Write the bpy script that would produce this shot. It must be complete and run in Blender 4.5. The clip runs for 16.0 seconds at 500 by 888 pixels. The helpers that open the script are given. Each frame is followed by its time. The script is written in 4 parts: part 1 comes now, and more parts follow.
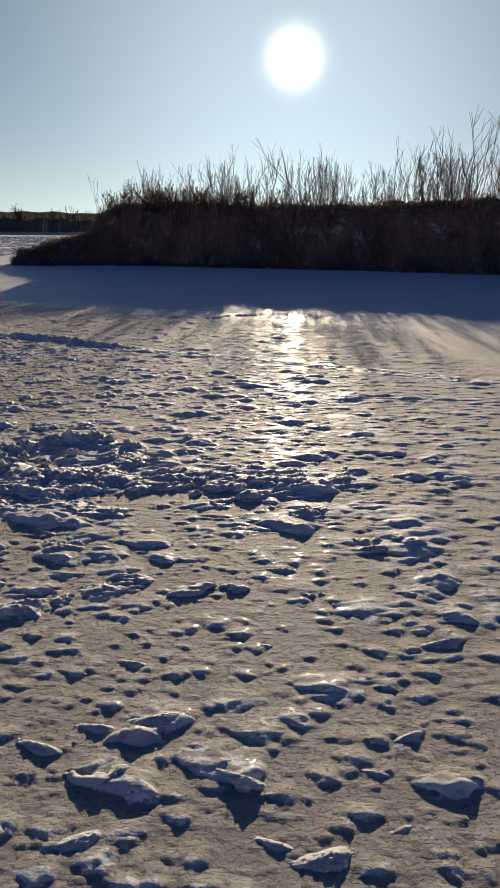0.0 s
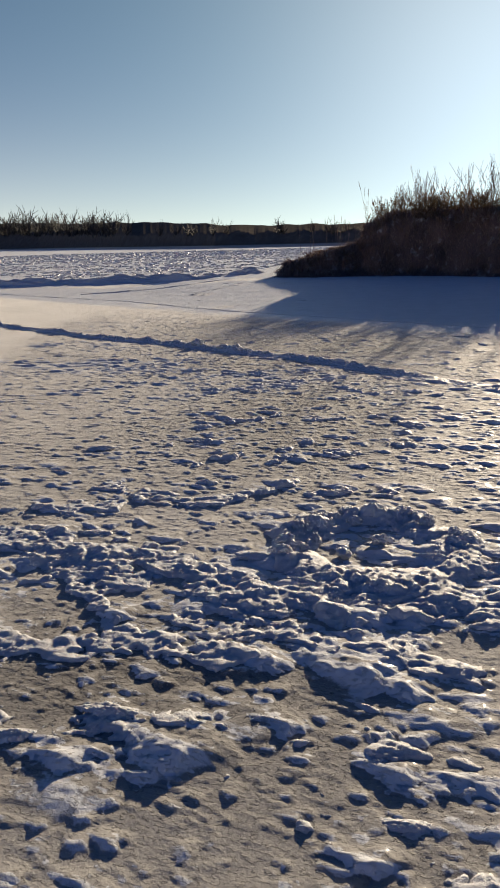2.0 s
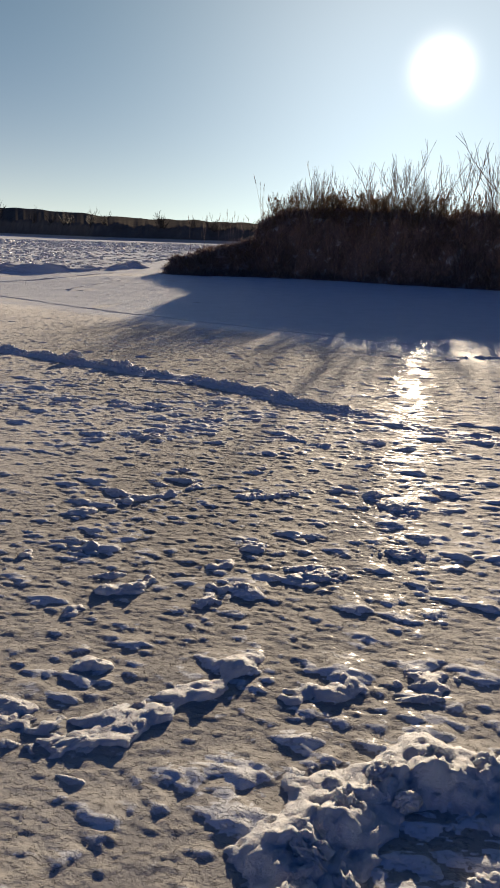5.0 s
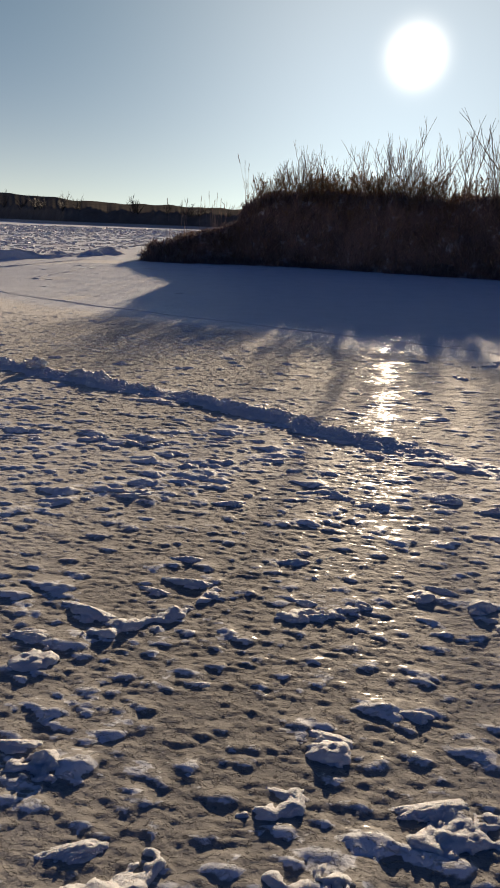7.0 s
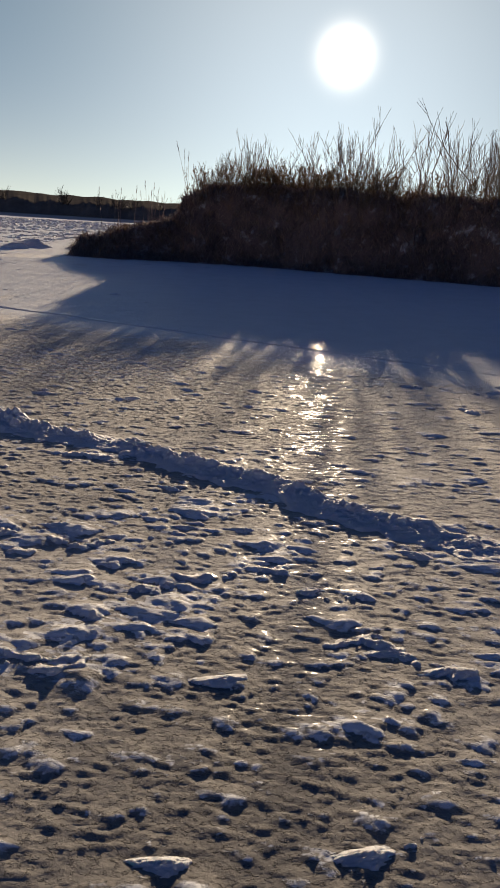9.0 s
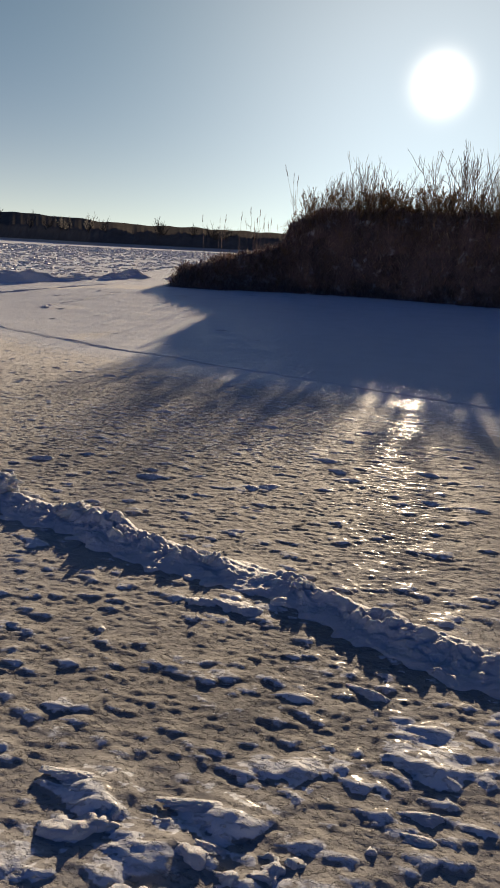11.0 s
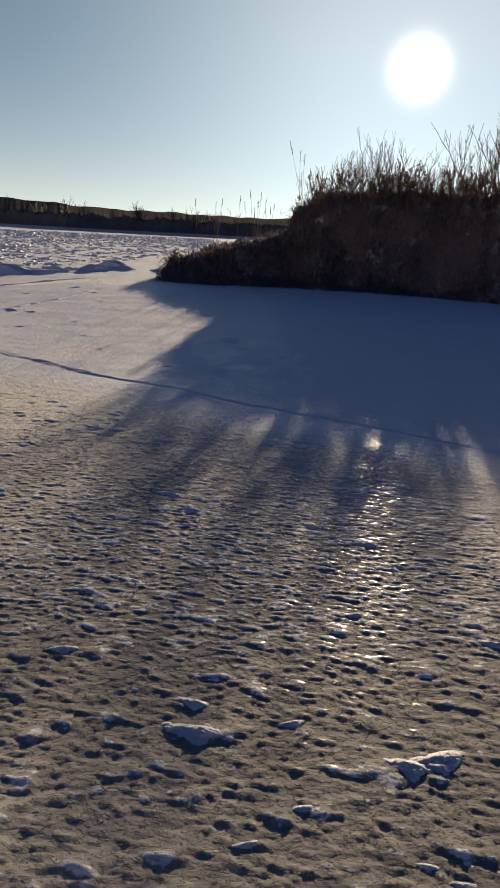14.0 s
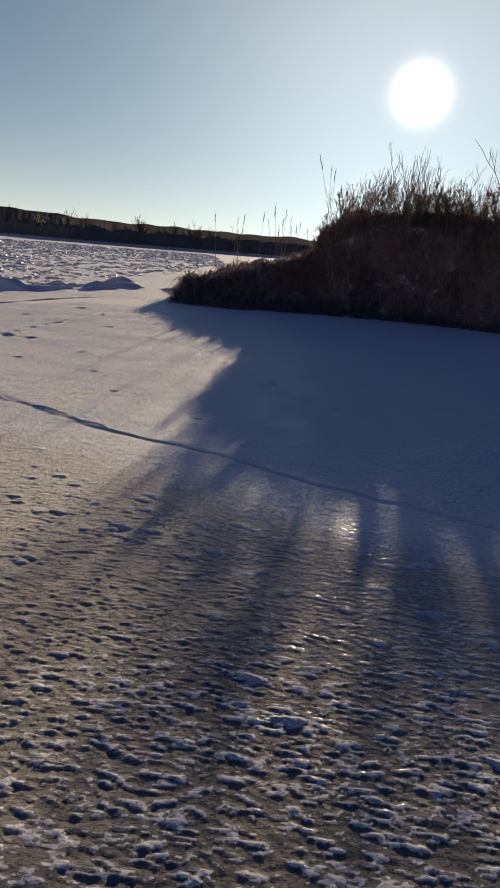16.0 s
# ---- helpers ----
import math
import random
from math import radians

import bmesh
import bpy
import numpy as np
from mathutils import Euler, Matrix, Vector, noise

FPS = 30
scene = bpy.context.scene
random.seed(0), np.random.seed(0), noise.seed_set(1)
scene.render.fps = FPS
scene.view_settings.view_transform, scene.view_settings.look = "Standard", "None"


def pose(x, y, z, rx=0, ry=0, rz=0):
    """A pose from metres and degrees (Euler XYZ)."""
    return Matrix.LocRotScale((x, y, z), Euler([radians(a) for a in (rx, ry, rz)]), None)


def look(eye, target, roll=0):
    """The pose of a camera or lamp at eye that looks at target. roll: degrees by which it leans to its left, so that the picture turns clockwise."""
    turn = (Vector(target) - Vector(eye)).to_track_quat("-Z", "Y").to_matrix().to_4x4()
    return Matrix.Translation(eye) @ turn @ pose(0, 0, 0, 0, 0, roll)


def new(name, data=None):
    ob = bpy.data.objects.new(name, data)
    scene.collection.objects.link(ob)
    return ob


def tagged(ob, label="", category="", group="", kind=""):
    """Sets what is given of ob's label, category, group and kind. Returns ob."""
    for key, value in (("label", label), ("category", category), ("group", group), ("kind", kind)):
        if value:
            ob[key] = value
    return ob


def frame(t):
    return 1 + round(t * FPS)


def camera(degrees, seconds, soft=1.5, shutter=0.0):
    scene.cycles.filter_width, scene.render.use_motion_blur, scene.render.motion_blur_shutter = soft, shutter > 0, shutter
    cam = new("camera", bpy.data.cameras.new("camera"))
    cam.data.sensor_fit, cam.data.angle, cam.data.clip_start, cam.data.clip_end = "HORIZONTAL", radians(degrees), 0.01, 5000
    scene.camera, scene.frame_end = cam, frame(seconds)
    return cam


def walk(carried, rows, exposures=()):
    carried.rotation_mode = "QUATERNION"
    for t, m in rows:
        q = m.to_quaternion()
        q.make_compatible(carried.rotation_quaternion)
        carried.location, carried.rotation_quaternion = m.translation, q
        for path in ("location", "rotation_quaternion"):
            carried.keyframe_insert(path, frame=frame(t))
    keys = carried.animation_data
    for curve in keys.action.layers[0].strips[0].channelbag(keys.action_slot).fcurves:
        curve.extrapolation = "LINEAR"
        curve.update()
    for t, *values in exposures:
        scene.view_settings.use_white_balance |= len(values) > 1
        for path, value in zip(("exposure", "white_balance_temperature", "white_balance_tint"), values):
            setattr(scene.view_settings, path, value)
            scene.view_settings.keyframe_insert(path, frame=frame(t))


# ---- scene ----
cam = camera(38.4, 16.0, soft=1.7)
PATH = [
    (0, (-0.076, -0.033, 1.608), (-0.001, 1.882, 1.035), 0.3),
    (0.5, (-0.135, 0.324, 1.613), (-0.217, 2.249, 1.074), -0.1),
    (1, (-0.364, 0.663, 1.608), (-0.688, 2.557, 1.054), 0.4),
    (1.5, (-0.604, 1.038, 1.607), (-1.115, 2.9, 1.086), -0.9),
    (2, (-0.751, 1.45, 1.59), (-1.334, 3.285, 1.047), -1.5),
    (2.5, (-0.979, 1.768, 1.585), (-1.52, 3.605, 1.011), -1.0),
    (3, (-1.115, 2.126, 1.571), (-1.68, 3.957, 0.999), -1.2),
    (3.5, (-1.358, 2.435, 1.574), (-1.95, 4.264, 1.022), -0.6),
    (4, (-1.433, 2.826, 1.551), (-1.898, 4.695, 1.011), 0.4),
    (4.2, (-1.466, 2.994, 1.557), (-1.854, 4.88, 1.015), 1.3),
    (6.3, (-1.854, 4.587, 1.457), (-2.058, 6.496, 0.9), 1.8),
    (6.5, (-1.908, 4.761, 1.48), (-2.113, 6.67, 0.918), 1.9),
    (7, (-2.112, 5.189, 1.471), (-2.294, 7.094, 0.888), 2.1),
    (7.5, (-2.179, 5.652, 1.455), (-2.317, 7.562, 0.879), 2.1),
    (8, (-2.319, 6.053, 1.458), (-2.343, 7.967, 0.878), 3.4),
    (8.5, (-2.384, 6.444, 1.434), (-2.337, 8.354, 0.845), 4.2),
    (9, (-2.513, 6.823, 1.437), (-2.51, 8.736, 0.851), 3.4),
    (9.5, (-2.642, 7.293, 1.409), (-2.709, 9.221, 0.881), 2.5),
    (10, (-2.763, 7.715, 1.395), (-2.928, 9.644, 0.896), 2.5),
    (12.5, (-3.565, 9.563, 1.423), (-3.823, 11.461, 0.846), 2.8),
    (13, (-3.647, 9.966, 1.43), (-3.875, 11.869, 0.86), 2.3),
    (13.5, (-3.83, 10.376, 1.428), (-4.062, 12.28, 0.861), 2.6),
    (14, (-3.936, 10.774, 1.451), (-4.116, 12.685, 0.889), 2.9),
    (14.5, (-4.015, 11.129, 1.475), (-4.199, 13.052, 0.958), 2.7),
    (15, (-4.217, 11.492, 1.503), (-4.388, 13.418, 0.99), 3.8),
    (15.5, (-4.358, 11.874, 1.485), (-4.52, 13.798, 0.962), 4.4),
    (16, (-4.606, 12.285, 1.487), (-4.774, 14.209, 0.967), 4.6),
]
walk(cam, [(t, look(eye, target, roll)) for t, eye, target, roll in PATH], [(0.0, 0.48, 7050, 9), (0.8, 0.43, 7050, 9), (1.6, 0.76, 7050, 8), (3.6, 0.80, 7050, 8), (5.0, 0.70, 7200, 10), (9.0, 0.56, 7500, 12), (12.5, 0.68, 7500, 11), (16.0, 0.60, 7500, 11)])

# The camera walks over snow-dusted river ice towards a brushy bank, with the low sun ahead.

# ---- world, sun and exposure ----
SUN_EL, SUN_AZ = 11.6, 5.3          # degrees up; degrees from +y towards +x
SUN_DIR = Vector((math.sin(radians(SUN_AZ)) * math.cos(radians(SUN_EL)), math.cos(radians(SUN_AZ)) * math.cos(radians(SUN_EL)), math.sin(radians(SUN_EL))))
world = bpy.data.worlds.new("winter_sky")
scene.world = world
world.use_nodes = True
wn, wl = world.node_tree.nodes, world.node_tree.links
sky = wn.new("ShaderNodeTexSky")
sky.sky_type, sky.sun_disc = "NISHITA", False
sky.sun_elevation, sky.sun_rotation = radians(SUN_EL), radians(SUN_AZ)
sky.altitude, sky.air_density, sky.dust_density, sky.ozone_density = 50, 0.8, 0.4, 6.0
back = wn["Background"]
back.inputs["Strength"].default_value = 0.0175
# the sun's own aureole, centred on the sun's direction
coord = wn.new("ShaderNodeTexCoord")
dot = wn.new("ShaderNodeVectorMath"); dot.operation = "DOT_PRODUCT"
dot.inputs[1].default_value = SUN_DIR
wl.new(coord.outputs["Generated"], dot.inputs[0])


def wmath(op, a, b=None):
    n = wn.new("ShaderNodeMath"); n.operation = op
    for i, v in enumerate((a, b)):
        if v is None:
            continue
        if isinstance(v, (int, float)):
            n.inputs[i].default_value = v
        else:
            wl.new(v, n.inputs[i])
    return n.outputs[0]


cosine = wmath("MAXIMUM", dot.outputs["Value"], 0.0)
disc = wmath("MULTIPLY", wmath("POWER", cosine, 3600.0), 110.0)
halo = wmath("MULTIPLY", wmath("POWER", cosine, 22.0), 15.0)
up_z = wn.new("ShaderNodeSeparateXYZ")
wl.new(coord.outputs["Generated"], up_z.inputs[0])
haze = wmath("MULTIPLY", wmath("POWER", wmath("SUBTRACT", 1.0, wmath("ABSOLUTE", up_z.outputs["Z"])), 11.0), 21.0)
haze = wmath("MULTIPLY", haze, wmath("SUBTRACT", 1.55, wmath("MULTIPLY", cosine, 0.58)))      # palest opposite the low sun
low = wmath("DIVIDE", 1.0, wmath("ADD", 1.0, wmath("POWER", wmath("DIVIDE", wmath("ABSOLUTE", up_z.outputs["Z"]), 0.46), 4.0)))
wide = wmath("MULTIPLY", wmath("MULTIPLY", wmath("POWER", cosine, 1.9), 10.6), low)
deep = wn.new("ShaderNodeVectorMath"); deep.operation = "MULTIPLY"
deep.inputs[1].default_value = (0.18, 0.80, 1.44)      # clear, dry winter air
wl.new(sky.outputs["Color"], deep.inputs[0])
# the blue deepens away from the sun
away = wn.new("ShaderNodeVectorMath"); away.operation = "SCALE"
wl.new(deep.outputs[0], away.inputs[0])
wl.new(wmath("SUBTRACT", 1.75, wmath("MULTIPLY", cosine, 1.12)), away.inputs["Scale"])
total = away.outputs[0]
for amount, tint in ((disc, (1.0, 0.97, 0.92)), (halo, (1.0, 0.965, 0.92)), (haze, (1.04, 0.95, 0.74)), (wide, (0.585, 0.93, 1.0))):
    col = wn.new("ShaderNodeVectorMath"); col.operation = "SCALE"
    col.inputs[0].default_value = tint
    wl.new(amount, col.inputs["Scale"])
    add = wn.new("ShaderNodeVectorMath"); add.operation = "ADD"
    wl.new(total, add.inputs[0])
    wl.new(col.outputs[0], add.inputs[1])
    total = add.outputs[0]
wl.new(total, back.inputs["Color"])

sun = new("sun", bpy.data.lights.new("sun", "SUN"))
sun.data.energy, sun.data.angle, sun.data.color = 4.15, radians(0.53), (1.0, 0.85, 0.67)
sun.matrix_world = look((0, 0, 40), Vector((0, 0, 40)) - SUN_DIR)


# ---- noise on arrays ----
def hash2(ix, iy, seed):
    h = (ix.astype(np.int64) * 374761393 + iy.astype(np.int64) * 668265263 + seed * 974634777) & 0xFFFFFFFF
    h = ((h ^ (h >> 13)) * 1274126177) & 0xFFFFFFFF
    h = ((h ^ (h >> 16)) * 2246822519) & 0xFFFFFFFF
    return ((h ^ (h >> 15)) & 0xFFFFFF) / float(0xFFFFFF)


def vnoise(x, y, seed):
    """Smooth gradient noise, about -1 to 1."""
    ix, iy = np.floor(x), np.floor(y)
    fx, fy = x - ix, y - iy
    ux, uy = fx * fx * fx * (fx * (fx * 6 - 15) + 10), fy * fy * fy * (fy * (fy * 6 - 15) + 10)
    out = 0
    for dx in (0, 1):
        for dy in (0, 1):
            a = hash2(ix + dx, iy + dy, seed) * 2 * math.pi
            g = np.cos(a) * (fx - dx) + np.sin(a) * (fy - dy)
            out = out + g * (ux if dx else 1 - ux) * (uy if dy else 1 - uy)
    return out * 1.5


def fbm(x, y, seed, octaves=3, gain=0.5):
    out, amp = 0, 1.0
    for i in range(octaves):
        out = out + amp * vnoise(x * 2.03 ** i, y * 2.03 ** i, seed + 7 * i)
        amp *= gain
    return out


def smooth(a, b, v):
    s = np.clip((v - a) / (b - a), 0, 1)
    return s * s * (3 - 2 * s)


# ---- materials ----
def mat(name):
    m = bpy.data.materials.new(name)
    m.use_nodes = True
    return m, m.node_tree.nodes, m.node_tree.links, m.node_tree.nodes["Principled BSDF"]


def tex_noise(n, l, vec, scale, detail=4.0, rough=0.55):
    t = n.new("ShaderNodeTexNoise")
    t.inputs["Scale"].default_value, t.inputs["Detail"].default_value, t.inputs["Roughness"].default_value = scale, detail, rough
    l.new(vec, t.inputs["Vector"])
    return t.outputs["Fac"]


def ramp(n, l, fac, stops):
    r = n.new("ShaderNodeValToRGB")
    e = r.color_ramp.elements
    while len(e) < len(stops):
        e.new(0.5)
    for el, (p, c) in zip(e, stops):
        el.position = p
        el.color = (*c, 1) if not isinstance(c, (int, float)) else (c, c, c, 1)
    l.new(fac, r.inputs["Fac"])
    return r.outputs["Color"]


def mixc(n, l, fac, a, b):
    m = n.new("ShaderNodeMix"); m.data_type = "RGBA"
    for sock, v in (("Factor", fac), ("A", a), ("B", b)):
        s = [i for i in m.inputs if i.name == sock and i.enabled][0]
        if isinstance(v, tuple):
            s.default_value = (*v, 1)
        elif isinstance(v, (int, float)):
            s.default_value = v
        else:
            l.new(v, s)
    return [o for o in m.outputs if o.enabled][0]


def nmath(n, l, op, a, b=None, clamp=False):
    m = n.new("ShaderNodeMath"); m.operation = op; m.use_clamp = clamp
    for i, v in enumerate((a, b)):
        if v is None:
            continue
        if isinstance(v, (int, float)):
            m.inputs[i].default_value = v
        else:
            l.new(v, m.inputs[i])
    return m.outputs[0]


def bump(n, l, height, strength, distance, base=None):
    b = n.new("ShaderNodeBump")
    b.inputs["Strength"].default_value, b.inputs["Distance"].default_value = strength, distance
    l.new(height, b.inputs["Height"])
    if base is not None:
        l.new(base, b.inputs["Normal"])
    return b.outputs["Normal"]


def ice_material():
    """Glazed grey-brown river ice under a thin crust, with white snow where the crust stands proud."""
    m, n, l, p = mat("snow_dusted_ice")
    pos = n.new("ShaderNodeNewGeometry").outputs["Position"]
    snow = n.new("ShaderNodeAttribute"); snow.attribute_name = "snow"
    big = tex_noise(n, l, pos, 0.7, 4)
    fine = tex_noise(n, l, pos, 30, 5, 0.65)
    grain = tex_noise(n, l, pos, 260, 3, 0.7)
    bare_at = n.new("ShaderNodeAttribute"); bare_at.attribute_name = "bare"
    frost = ramp(n, l, big, [(0.3, (0.32, 0.302, 0.276)), (0.55, (0.39, 0.370, 0.342)), (0.75, (0.47, 0.450, 0.420))])
    brown = ramp(n, l, big, [(0.3, (0.055, 0.049, 0.043)), (0.55, (0.074, 0.067, 0.060)), (0.75, (0.098, 0.089, 0.080))])
    ice = mixc(n, l, bare_at.outputs["Fac"], frost, brown)
    speck = ramp(n, l, tex_noise(n, l, pos, 75, 4, 0.7), [(0.42, 0.0), (0.62, 0.55)])
    speck = nmath(n, l, "MULTIPLY", speck, nmath(n, l, "ADD", 0.22, nmath(n, l, "MULTIPLY", bare_at.outputs["Fac"], 0.78)))
    ice = mixc(n, l, speck, ice, (0.19, 0.175, 0.157))
    along = n.new("ShaderNodeMapping")
    along.inputs["Rotation"].default_value, along.inputs["Scale"].default_value = (0, 0, 0.12), (1.0, 1.9, 1.0)
    l.new(pos, along.inputs["Vector"])
    scales = tex_noise(n, l, along.outputs["Vector"], 38, 5, 0.66)
    scales = nmath(n, l, "MULTIPLY", ramp(n, l, scales, [(0.55, 0.0), (0.61, 1.0)]), nmath(n, l, "ADD", 0.34, nmath(n, l, "MULTIPLY", bare_at.outputs["Fac"], 0.66)))
    cover = nmath(n, l, "ADD", nmath(n, l, "ADD", snow.outputs["Fac"], nmath(n, l, "MULTIPLY", scales, 0.22)), nmath(n, l, "MULTIPLY", nmath(n, l, "SUBTRACT", fine, 0.5), 0.5))
    cover = ramp(n, l, cover, [(0.38, 0.0), (0.54, 1.0)])
    white = mixc(n, l, grain, (0.66, 0.675, 0.695), (0.80, 0.815, 0.835))
    l.new(mixc(n, l, cover, ice, white), p.inputs["Base Color"])
    rough = nmath(n, l, "ADD", 0.54, nmath(n, l, "MULTIPLY", fine, 0.2))
    rough = nmath(n, l, "ADD", rough, nmath(n, l, "MULTIPLY", cover, -0.10), True)
    l.new(rough, p.inputs["Roughness"])
    p.inputs["IOR"].default_value = 1.31
    sheen = ramp(n, l, tex_noise(n, l, pos, 2.6, 4, 0.6), [(0.42, 0.0), (0.68, 0.12)])
    l.new(sheen, p.inputs["Coat Weight"])
    p.inputs["Specular IOR Level"].default_value = 0.07
    # frost needles scatter light forward at a low angle
    l.new(nmath(n, l, "SUBTRACT", 0.55, nmath(n, l, "MULTIPLY", cover, 0.47)), p.inputs["Sheen Weight"])
    p.inputs["Sheen Roughness"].default_value = 0.45
    p.inputs["Sheen Tint"].default_value = (1.0, 0.98, 0.95, 1.0)
    p.inputs["Coat Roughness"].default_value, p.inputs["Coat IOR"].default_value = 0.13, 1.31
    b0 = bump(n, l, scales, 1.0, 0.009)
    b1 = bump(n, l, fine, 0.22, 0.010, b0)
    b2 = bump(n, l, tex_noise(n, l, pos, 85, 4, 0.65), 0.7, 0.005, b1)
    l.new(bump(n, l, grain, 0.3, 0.002, b2), p.inputs["Normal"])
    return m


def snow_material():
    """Wind-packed snow: granular, faintly blue-white."""
    m, n, l, p = mat("packed_snow")
    pos = n.new("ShaderNodeNewGeometry").outputs["Position"]
    med = tex_noise(n, l, pos, 22, 5, 0.6)
    grain = tex_noise(n, l, pos, 240, 3, 0.7)
    col = ramp(n, l, med, [(0.3, (0.55, 0.555, 0.57)), (0.7, (0.68, 0.68, 0.69))])
    l.new(mixc(n, l, nmath(n, l, "MULTIPLY", grain, 0.35), col, (0.76, 0.76, 0.77)), p.inputs["Base Color"])
    p.inputs["Roughness"].default_value = 0.55
    p.inputs["Subsurface Weight"].default_value = 0.25
    p.inputs["Subsurface Radius"].default_value = (0.6, 0.8, 1.0)
    p.inputs["Subsurface Scale"].default_value = 0.012
    p.inputs["IOR"].default_value = 1.31
    b1 = bump(n, l, tex_noise(n, l, pos, 38, 6, 0.7), 0.8, 0.014)
    b2 = bump(n, l, tex_noise(n, l, pos, 60, 5, 0.65), 0.7, 0.006, b1)
    l.new(bump(n, l, grain, 0.4, 0.002, b2), p.inputs["Normal"])
    return m


def earth_material():
    """Dark frozen earth and dead leaves with snow caught on ledges."""
    m, n, l, p = mat("frozen_earth")
    geo = n.new("ShaderNodeNewGeometry")
    pos = geo.outputs["Position"]
    med = tex_noise(n, l, pos, 3.5, 6, 0.65)
    fine = tex_noise(n, l, pos, 18, 6, 0.7)
    col = ramp(n, l, fine, [(0.3, (0.095, 0.060, 0.052)), (0.55, (0.17, 0.108, 0.090)), (0.8, (0.25, 0.177, 0.138))])
    sep = n.new("ShaderNodeSeparateXYZ")
    l.new(geo.outputs["Normal"], sep.inputs[0])
    catch = nmath(n, l, "ADD", nmath(n, l, "MULTIPLY", sep.outputs["Z"], 0.25), nmath(n, l, "MULTIPLY", med, 1.0))
    snow = ramp(n, l, catch, [(0.68, 0.0), (0.82, 0.55)])
    l.new(mixc(n, l, snow, col, (0.74, 0.75, 0.78)), p.inputs["Base Color"])
    p.inputs["Roughness"].default_value = 0.9
    l.new(bump(n, l, fine, 0.8, 0.08), p.inputs["Normal"])
    return m


def dusted_material():
    """A thin dirty dusting of snow through which earth and dead grass show."""
    m, n, l, p = mat("dusted_earth")
    pos = n.new("ShaderNodeNewGeometry").outputs["Position"]
    thin = tex_noise(n, l, pos, 11, 6, 0.7)
    l.new(ramp(n, l, thin, [(0.36, (0.11, 0.075, 0.065)), (0.50, (0.20, 0.17, 0.165)), (0.68, (0.44, 0.43, 0.44))]), p.inputs["Base Color"])
    p.inputs["Roughness"].default_value = 0.85
    l.new(bump(n, l, thin, 0.7, 0.04), p.inputs["Normal"])
    return m


def dry_material(name, stops, rough=0.8, scale=9.0, glow=0.0):
    """Dead plant matter that varies from stalk to stalk."""
    m, n, l, p = mat(name)
    geo = n.new("ShaderNodeNewGeometry")
    pos = geo.outputs["Position"]
    v = nmath(n, l, "ADD", nmath(n, l, "MULTIPLY", geo.outputs["Random Per Island"], 0.6), nmath(n, l, "MULTIPLY", tex_noise(n, l, pos, scale, 4), 0.4))
    l.new(ramp(n, l, v, stops), p.inputs["Base Color"])
    p.inputs["Roughness"].default_value = rough
    if glow:
        thin = n.new("ShaderNodeBsdfTranslucent")
        mix = n.new("ShaderNodeMixShader")
        mix.inputs[0].default_value = glow
        l.new(p.inputs["Base Color"].links[0].from_socket, thin.inputs["Color"])
        l.new(p.outputs[0], mix.inputs[1])
        l.new(thin.outputs[0], mix.inputs[2])
        l.new(mix.outputs[0], n["Material Output"].inputs["Surface"])
    return m


ICE, SNOW, EARTH, DUSTED = ice_material(), snow_material(), earth_material(), dusted_material()
GRASS = dry_material("dead_grass", [(0.2, (0.155, 0.090, 0.080)), (0.5, (0.25, 0.157, 0.135)), (0.8, (0.36, 0.265, 0.215))], glow=0.07)
BARK = dry_material("willow_bark", [(0.2, (0.11, 0.073, 0.055)), (0.5, (0.19, 0.13, 0.092)), (0.8, (0.30, 0.21, 0.15))], 0.7)
LEAF = dry_material("withered_leaves", [(0.2, (0.10, 0.058, 0.036)), (0.6, (0.2, 0.12, 0.065)), (0.9, (0.3, 0.2, 0.11))], glow=0.35)
FARWOOD = dry_material("far_bare_wood", [(0.2, (0.035, 0.03, 0.026)), (0.8, (0.085, 0.072, 0.06))])


# ---- mesh helpers ----
def mesh_from(name, verts, faces, material, smooth_shade=True):
    """A mesh from an (n,3) array and an (m,3 or 4) array of corners."""
    verts, faces = np.asarray(verts, np.float32), np.asarray(faces, np.int32)
    me = bpy.data.meshes.new(name)
    k = faces.shape[1]
    me.vertices.add(len(verts)); me.vertices.foreach_set("co", verts.ravel())
    me.loops.add(faces.size); me.loops.foreach_set("vertex_index", faces.ravel())
    me.polygons.add(len(faces))
    me.polygons.foreach_set("loop_start", np.arange(0, faces.size, k, dtype=np.int32))
    me.polygons.foreach_set("use_smooth", np.full(len(faces), smooth_shade))
    me.materials.append(material)
    me.update(calc_edges=True)
    return me


def grid_faces(rows, cols):
    i = (np.arange(rows - 1)[:, None] * cols + np.arange(cols - 1)[None, :]).ravel()
    return np.stack([i, i + 1, i + cols + 1, i + cols], 1)


def part(name, me, parent, label="", m=None):
    ob = new(name, me)
    ob.parent = parent
    if m is not None:
        ob.matrix_basis = m
    if label:
        tagged(ob, label)
    return ob


